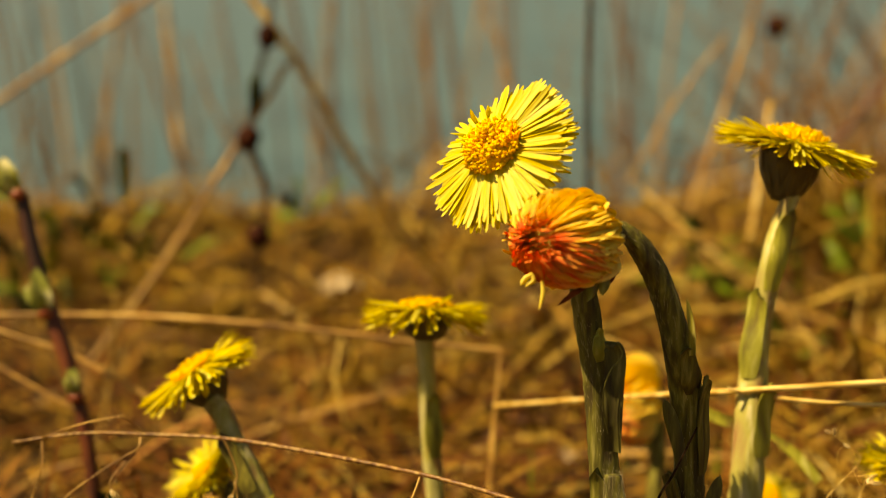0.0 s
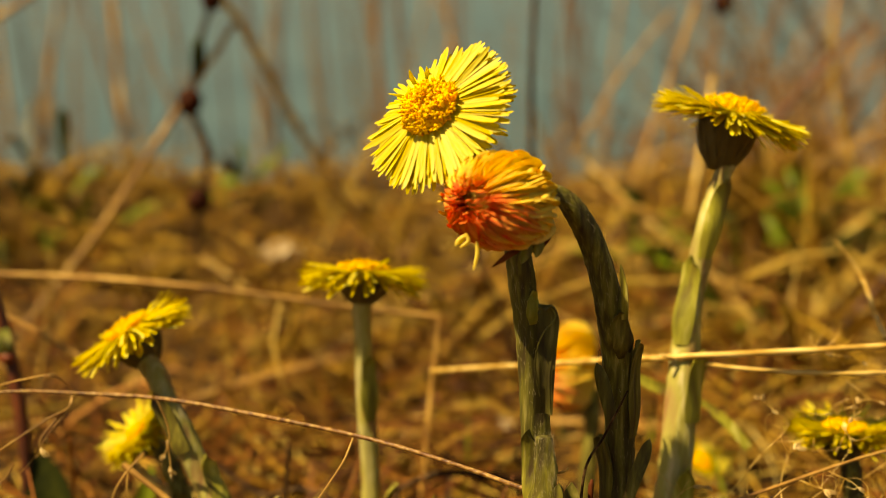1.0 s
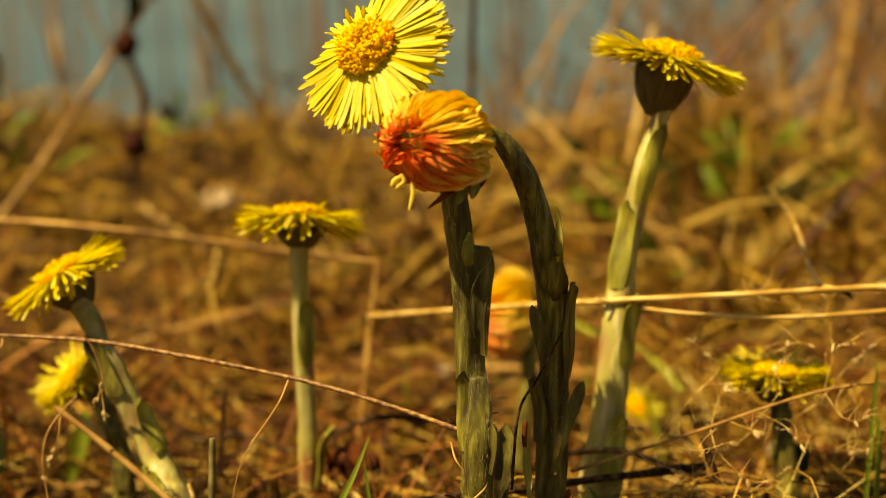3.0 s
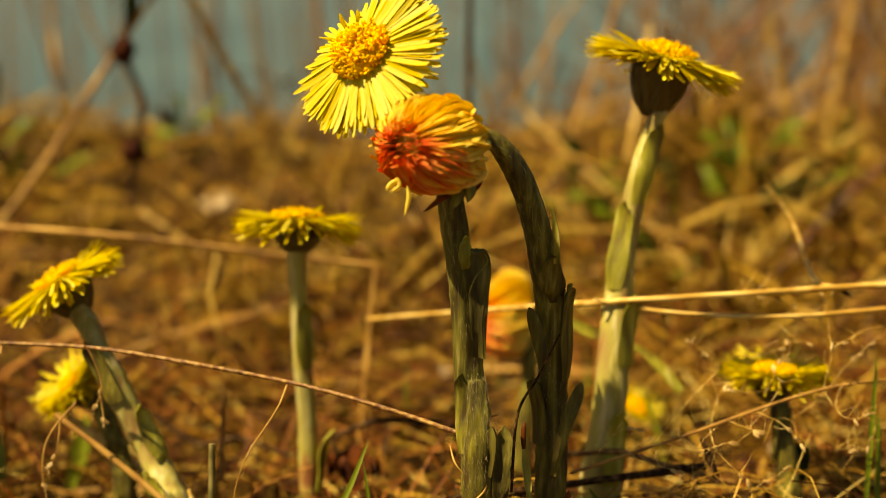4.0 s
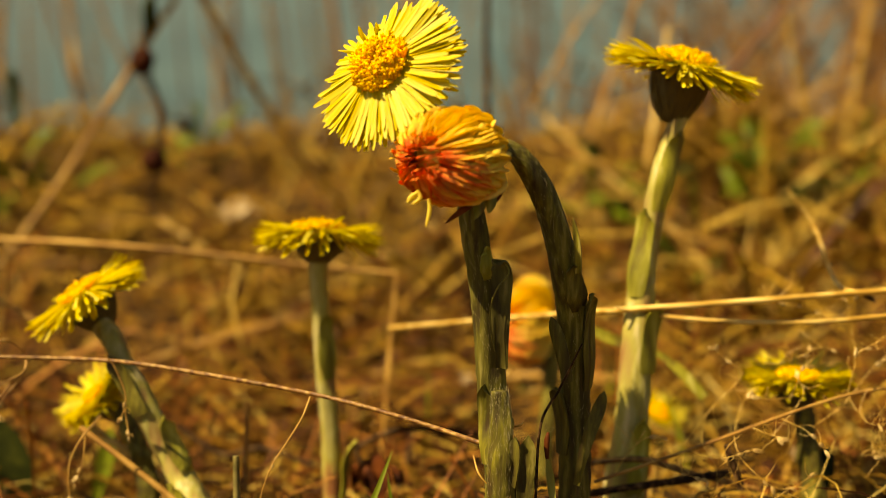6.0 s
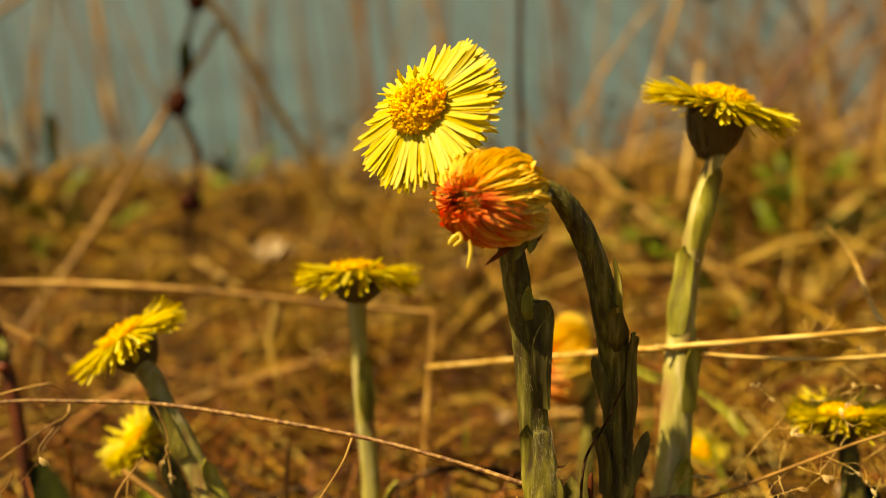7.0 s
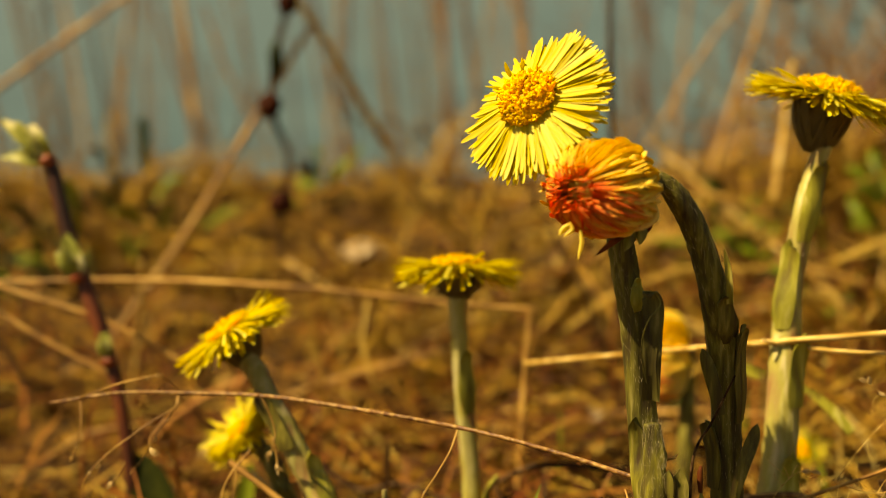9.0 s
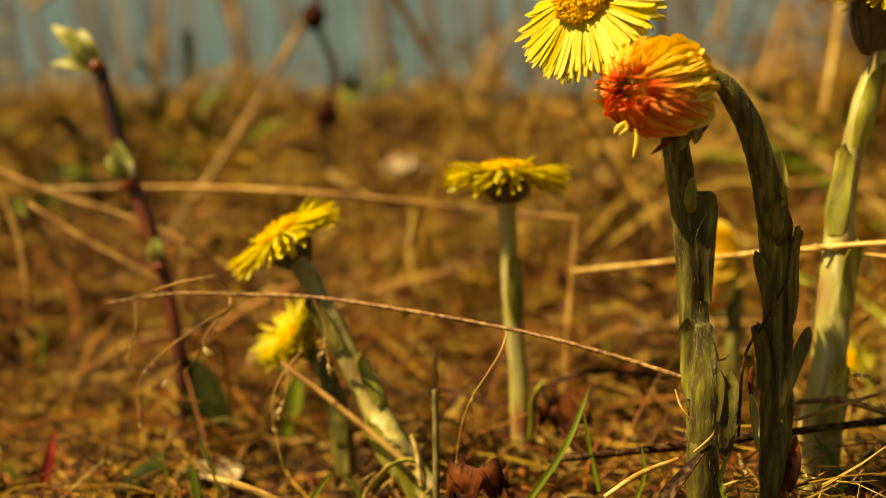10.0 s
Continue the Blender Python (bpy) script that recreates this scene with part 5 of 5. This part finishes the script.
for i in range(70):
    rng = random.Random(1500 + i)
    x, y = rng.uniform(-0.32, 0.40), rng.uniform(0.36, 0.60)
    a, ln = rng.uniform(-0.7, 0.7) + (math.pi if rng.random() < 0.5 else 0), rng.uniform(0.04, 0.12)
    rise = rng.uniform(0.0, 0.5) if i % 3 else rng.uniform(0.8, 1.4)
    b = bank_foot(x, y) - Vector((0, 0, 0.001))
    tip = b + Vector((math.cos(a) * math.cos(rise), math.sin(a) * math.cos(rise) * 0.6, math.sin(rise))) * ln
    tip.z = max(tip.z, ground_z(tip.x, tip.y) + 0.003)
    w0 = rng.uniform(0.0004, 0.0010)
    stalk("dead_stalk", [b, (b + tip) / 2 + Vector((rng.gauss(0, 0.003), 0, rng.uniform(0.002, 0.008))), tip], [w0, w0, w0 * 0.6], (M_far_stalk, M_straw, M_far_stalk, M_dark)[i % 4], "dead stalk leaning over the matted grass", "stalk", 10, 5)

# brushwood on the bank, to the lake's edge
rng = random.Random(77)
bits = []
for _ in range(900):
    y = rng.uniform(0.58, 0.95)
    x = rng.uniform(0.06, 0.62) * y / 0.62
    b = np.array(bank_foot(x, y))
    h = rng.uniform(0.05, 0.24) * (0.30 + 1.3 * min(1, max(0, x / y - 0.10) * 2.4))
    t = np.array((rng.gauss(0.15, 0.45), rng.gauss(0, 0.3), 1)) * h
    r = rng.uniform(0.0005, 0.0014)
    bits.append(tube(spline([b, b + t * 0.5 + np.array((rng.gauss(0, 0.012), 0, 0)), b + t + np.array((rng.gauss(0, 0.03), 0, -0.01))], 6), [r, r * 0.8, r * 0.4], 3))
tagged(part("brushwood", join(bits), M_brush), "thicket of brown dry stalks beside the lake", "dry brush", kind="stuff")


def seedling(centre, count, size, seed, spread):
    rng = random.Random(seed)
    c = Vector(centre)
    foot = bank_foot(c.x, c.y)
    foot.z = min(foot.z, c.z)
    ob = thing("seedling", foot, "small clump of green leaves on the bank", "green plant", "green leaf clumps")
    for _ in range(count):
        p = c + Vector((rng.gauss(0, spread), rng.gauss(0, spread), rng.gauss(0, spread * 0.6)))
        d = Vector((rng.gauss(0, 0.7), rng.gauss(-0.3, 0.5), rng.uniform(0.2, 1))).normalized()
        ln = size * rng.uniform(0.6, 1.3)
        leaf_part(ob, "leaf", [foot * 0.15 + p * 0.85, p + d * ln * 0.5, p + d * ln + Vector((0, 0, -ln * 0.2))], ln * 0.4, M_grass if rng.random() < 0.6 else M_leaf, d.orthogonal(), 0.3, 1.2, 0.3, n=7)


for k, (c, n, sz, sp) in enumerate((((-0.1298, 0.5945, 0.0235), 12, 0.009, 0.007), ((0.0682, 0.5367, 0.0003), 10, 0.014, 0.011), ((0.1412, 0.5401, 0.0122), 12, 0.015, 0.013), ((0.1579, 0.5385, 0.0065), 8, 0.014, 0.012), ((0.0905, 0.4600, -0.0062), 6, 0.012, 0.008),
                                    ((-0.2112, 0.5418, 0.0184), 8, 0.012, 0.011), ((-0.2547, 0.5376, 0.0035), 9, 0.014, 0.012), ((-0.2796, 0.5056, -0.0216), 10, 0.014, 0.014), ((-0.2556, 0.5344, -0.0080), 6, 0.012, 0.01), ((0.0693, 0.3771, -0.0348), 6, 0.012, 0.008), ((0.0665, 0.5136, 0.0067), 6, 0.012, 0.01), ((0.1258, 0.5174, 0.0201), 9, 0.015, 0.014))):
    seedling(c, int(n * 1.6), sz * 1.3, 600 + k, sp * 1.4)


def stone(centre, size, seed, label, squash=0.55):
    rg = np.random.RandomState(seed)
    bm = bmesh.new()
    bmesh.ops.create_icosphere(bm, subdivisions=3, radius=size)
    off = rg.rand(3) * 9
    for v in bm.verts:
        v.co *= 1 + 0.25 * noise.noise(v.co / size * 1.1 + Vector(off))
        v.co.z *= squash
    me = bpy.data.meshes.new("stone")
    bm.to_mesh(me)
    bm.free()
    me.shade_smooth()
    me.materials.append(M_pebble)
    tagged(part("stone", me, None, at=Matrix.Translation(centre)), label, "stone")


stone((-0.1035, 0.5641, -0.0088), 0.0120, 1, "pale stone lying on the bank", 0.42)
stone((0.0012, 0.3920, -0.0260), 0.0046, 2, "pale pebble in the dead grass")
stone((0.1013, 0.3297, -0.0258), 0.0050, 3, "pale pebble in the dead grass")
stone((-0.1301, 0.3249, -0.0427), 0.0040, 4, "pale pebble in the dead grass")

# small far coltsfoot, out of focus
for c, ax, R, w8 in (((0.0594, 0.3444, -0.0182), (0.2, -0.3, 0.9), 0.0085, 0), ((0.1351, 0.3762, -0.0379), (-0.4, -0.5, 0.7), 0.0095, 1), ((-0.2278, 0.4334, -0.0559), (-0.2, -0.4, 0.8), 0.0075, 0), ((-0.2204, 0.4363, -0.0460), (0.1, -0.4, 0.8), 0.0055, 0)):
    c = Vector(c)
    foot = bank_foot(c.x + 0.002, c.y + 0.003)
    foot.z = min(foot.z, c.z - 0.01)
    plant = thing("coltsfoot", foot, "small distant coltsfoot with a half-open flower" if not w8 else "small distant coltsfoot with a wilted orange flower", "flower", NEAR)
    z = Vector(ax).normalized()
    stem(plant, [foot - Vector((0, 0, 0.004)), (foot + c) / 2 + Vector((0.001, 0, 0)), c - z * R * 0.7], [0.0022, 0.002, 0.0016], M_stem, 20, 12)
    if w8:
        wilted_head(plant, c, ax, R, 90, 33, 1.0)
    else:
        flower_head(plant, c, ax, R, 0.4, 60, lambda a: 30, 34)


# small sticks and shreds standing about the stems
for i in range(64):
    rng = random.Random(4100 + i)
    x, y = rng.uniform(-0.16, 0.15), rng.uniform(0.222, 0.33)
    b = bank_foot(x, y) - Vector((0, 0, 0.002))
    h = rng.uniform(0.006, 0.024) * (0.6 if i % 2 else 1)
    lean = Vector((rng.gauss(0, 0.7), rng.gauss(0, 0.4), 1)).normalized() * h
    side = Vector((rng.gauss(0, 0.25), rng.gauss(0, 0.2), 0)) * h
    w0 = rng.uniform(0.00015, 0.0005)
    mt, lb = ((M_twig, "small brown dry stick among the litter"), (M_dark, "small dark dry stick among the litter"), (M_straw, "small pale dry straw end among the litter"))[i % 3]
    ob = thing("dry_stick", b, lb, "stick", "small sticks among the litter")
    p = spline([b, b + lean * 0.5 + side, b + lean + side * rng.uniform(-1, 2.5)], 9)
    part("stem", tube(p, [w0, w0 * 0.9, w0 * 0.5], 5, 0.1, i), mt, ob)
    if i % 4 == 0:
        q = Vector(p[5])
        part("side_shoot", tube([q, q + Vector((rng.gauss(0, 0.003), rng.gauss(0, 0.001), 0.002)), q + Vector((rng.gauss(0, 0.006), 0, 0.004))], [w0 * 0.6, w0 * 0.5, w0 * 0.2], 4), mt, ob)
for pts, wd in (([(-0.1532, 0.2775, -0.0341), (-0.1450, 0.2800, -0.0251), (-0.1353, 0.2817, -0.0191)], 0.0016), ([(-0.2136, 0.3743, -0.0444), (-0.2100, 0.3788, -0.0288), (-0.2108, 0.3821, -0.0172)], 0.0018), ([(-0.1743, 0.2774, -0.0344), (-0.1725, 0.2791, -0.0284), (-0.1756, 0.2808, -0.0225)], 0.0040), ([(-0.0680, 0.2391, -0.0111), (-0.0695, 0.2405, -0.0061), (-0.0732, 0.2414, -0.0030)], 0.0013),
                ([(-0.0070, 0.2351, -0.0077), (-0.0045, 0.2371, -0.0005), (-0.0050, 0.2388, 0.0054)], 0.0010), ([(0.0392, 0.2396, -0.0094), (0.0369, 0.2419, -0.0011), (0.0322, 0.2439, 0.0060)], 0.0022), ([(0.0120, 0.2222, -0.0002), (0.0103, 0.2238, 0.0054), (0.0121, 0.2254, 0.0110)], 0.0012), ([(-0.1071, 0.3217, -0.0542), (-0.1095, 0.3255, -0.0408), (-0.1084, 0.3288, -0.0291)], 0.0020)):
    green_blade(pts, wd)
ob = thing("bark_scrap", (0.0951, 0.2740, 0.0417), "dark scrap of bark caught on a straw", "bark")
part("sheet", blade(spline([(0.0928, 0.2745, 0.0433), (0.0951, 0.2741, 0.0420), (0.0973, 0.2736, 0.0403)], 7), 0.0020, (0, 0.3, 1), 0.0004, 0.5, 2.0, 0.6), M_dark, ob)
for pts in ([(0.0047, 0.2210, 0.0131), (0.0083, 0.2220, 0.0164), (0.0092, 0.2230, 0.0203)], [(0.0014, 0.2289, 0.0232), (0.0024, 0.2257, 0.0208), (0.0046, 0.2249, 0.0181)], [(0.0081, 0.2282, 0.0297), (0.0108, 0.2261, 0.0311), (0.0117, 0.2264, 0.0319)]):
    stalk("shred", pts, [0.0002, 0.00024, 0.0001], M_far_stalk, "thin pale shred of dry grass at a stem", "shred", 12, 5)

# ---- tussocks and crumbs of dry leaf on the bank ----
def tussock(x, y, count, height, seed):
    """A clump of dead grass blades that arch outwards from one foot."""
    rng = random.Random(seed)
    foot = bank_foot(x, y)
    ob = thing("tussock", foot, "tussock of arching tan dead grass on the bank", "dry grass", "dead grass tussocks")
    for _ in range(count):
        a = rng.uniform(0, 6.283)
        out = Vector((math.cos(a), math.sin(a), 0)) * height * rng.uniform(0.15, 1.0)
        h = height * rng.uniform(0.4, 1.1)
        b = foot + Vector((rng.gauss(0, 0.006), rng.gauss(0, 0.006), -0.003))
        tip = b + out + Vector((0, 0, h * rng.uniform(0.3, 1.0)))
        w0 = rng.uniform(0.0005, 0.0012)
        part("blade", tube(spline([b, b + out * 0.3 + Vector((0, 0, h * 0.65)), tip], 7), [w0, w0, w0 * 0.25], 4, flat=0.35), M_tuft, ob)


rng = random.Random(5)
for k in range(34):
    x, y = rng.uniform(-0.34, 0.40), rng.uniform(0.42, 0.63)
    tussock(x, y, rng.randrange(18, 40), rng.uniform(0.025, 0.05) * (1.5 if x > 0.1 else 0.9), 300 + k)


def crumbs(count, seed, y0, y1, size):
    """Torn, crumpled pieces of dry leaf."""
    rng = random.Random(seed)
    out = []
    for _ in range(count):
        x, y = rng.uniform(-0.4, 0.4) * (0.4 + y0), rng.uniform(y0, y1)
        sz = rng.uniform(*size)
        m = Euler((rng.gauss(0, 0.6), rng.gauss(0, 0.6), rng.uniform(0, 6.28))).to_matrix()
        c = Vector((x, y, ground_z(x, y) + rng.uniform(0.001, 0.006)))
        k = 5
        ph = [rng.uniform(0, 6.28) for _ in range(4)]
        ax, ay = rng.uniform(0.5, 1.2), rng.uniform(0.12, 0.4)
        v = []
        for off in (0, -0.0002):
            for i in range(k):
                for j in range(k):
                    u, w = 2 * i / (k - 1) - 1, 2 * j / (k - 1) - 1
                    ed = 1 - 0.3 * u * u * w * w + 0.15 * math.sin(5 * u + ph[2]) * math.sin(4 * w + ph[3])
                    q = Vector((u * ax * ed, w * ay * ed, 0.35 * math.sin(2.6 * u + ph[0]) * math.cos(2.2 * w + ph[1]) + 0.25 * abs(w))) * sz
                    v.append(c + m @ q + Vector((0, 0, off)))
        f = []
        n = k * k
        for i in range(k - 1):
            for j in range(k - 1):
                a = i * k + j
                f += [(a, a + k, a + k + 1, a + 1), (a + n, a + n + 1, a + n + k + 1, a + n + k)]
        rim = [i * k for i in range(k)] + [(k - 1) * k + j for j in range(1, k)] + [i * k + k - 1 for i in range(k - 2, -1, -1)] + [j for j in range(k - 2, 0, -1)]
        f += [(rim[i], rim[(i + 1) % len(rim)], rim[(i + 1) % len(rim)] + n, rim[i] + n) for i in range(len(rim))]
        out.append((np.array([tuple(p) for p in v]), f))
    return join(out)


tagged(part("leaf_litter", crumbs(900, 61, 0.225, 0.36, (0.0008, 0.0040)), M_rust), "torn crumpled brown leaf pieces about the stems", "leaf litter", kind="stuff")
tagged(part("leaf_litter", crumbs(380, 62, 0.36, 0.66, (0.003, 0.009)), M_flake), "torn crumpled brown leaf pieces over the bank", "leaf litter", kind="stuff")


def outer_grass(count, seed):
    """Sparser dead grass on the rest of the bank."""
    rng = random.Random(seed)
    out = []
    while len(out) < count:
        x, y = rng.uniform(-1.4, 1.4), rng.uniform(-0.7, 0.75)
        if abs(x) < 0.5 and y > 0.08 or x * x + y * y < 0.01:
            continue
        a, ln, e = rng.uniform(0, 6.28), rng.uniform(0.02, 0.08), rng.gauss(0.1, 0.25)
        p = np.array((x, y, ground_z(x, y) + rng.uniform(0, 0.008)))
        d = np.array((math.cos(a) * math.cos(e), math.sin(a) * math.cos(e), abs(math.sin(e)))) * ln
        r0 = rng.uniform(0.0004, 0.0011)
        out.append(tube([p, p + d * 0.5 + np.array((0, 0, ln * 0.08)), p + d], [r0, r0, r0 * 0.5], 3))
    return join(out)


tagged(part("dead_grass", outer_grass(5200, 91), M_litter), "thin dead grass over the wider bank", "dry grass", kind="stuff")
for i in range(60):
    rng = random.Random(2900 + i)
    x, y = rng.choice((-1, 1)) * rng.uniform(0.6, 1.5), rng.uniform(0.70, 1.2)
    b = bank_foot(x, y) - Vector((0, 0, 0.01))
    t = Vector((rng.gauss(0, 0.12), rng.gauss(0, 0.1), 1)) * rng.uniform(0.16, 0.42)
    ob = thing("reed", b, "dead brown reed stalk standing at the water's edge", "reed", "reeds at the water's edge")
    part("stem", tube(spline([b, b + t * 0.5 + Vector((rng.gauss(0, 0.01), 0, 0)), b + t], 8), [0.0016, 0.0012, 0.0006], 5), M_reed, ob)
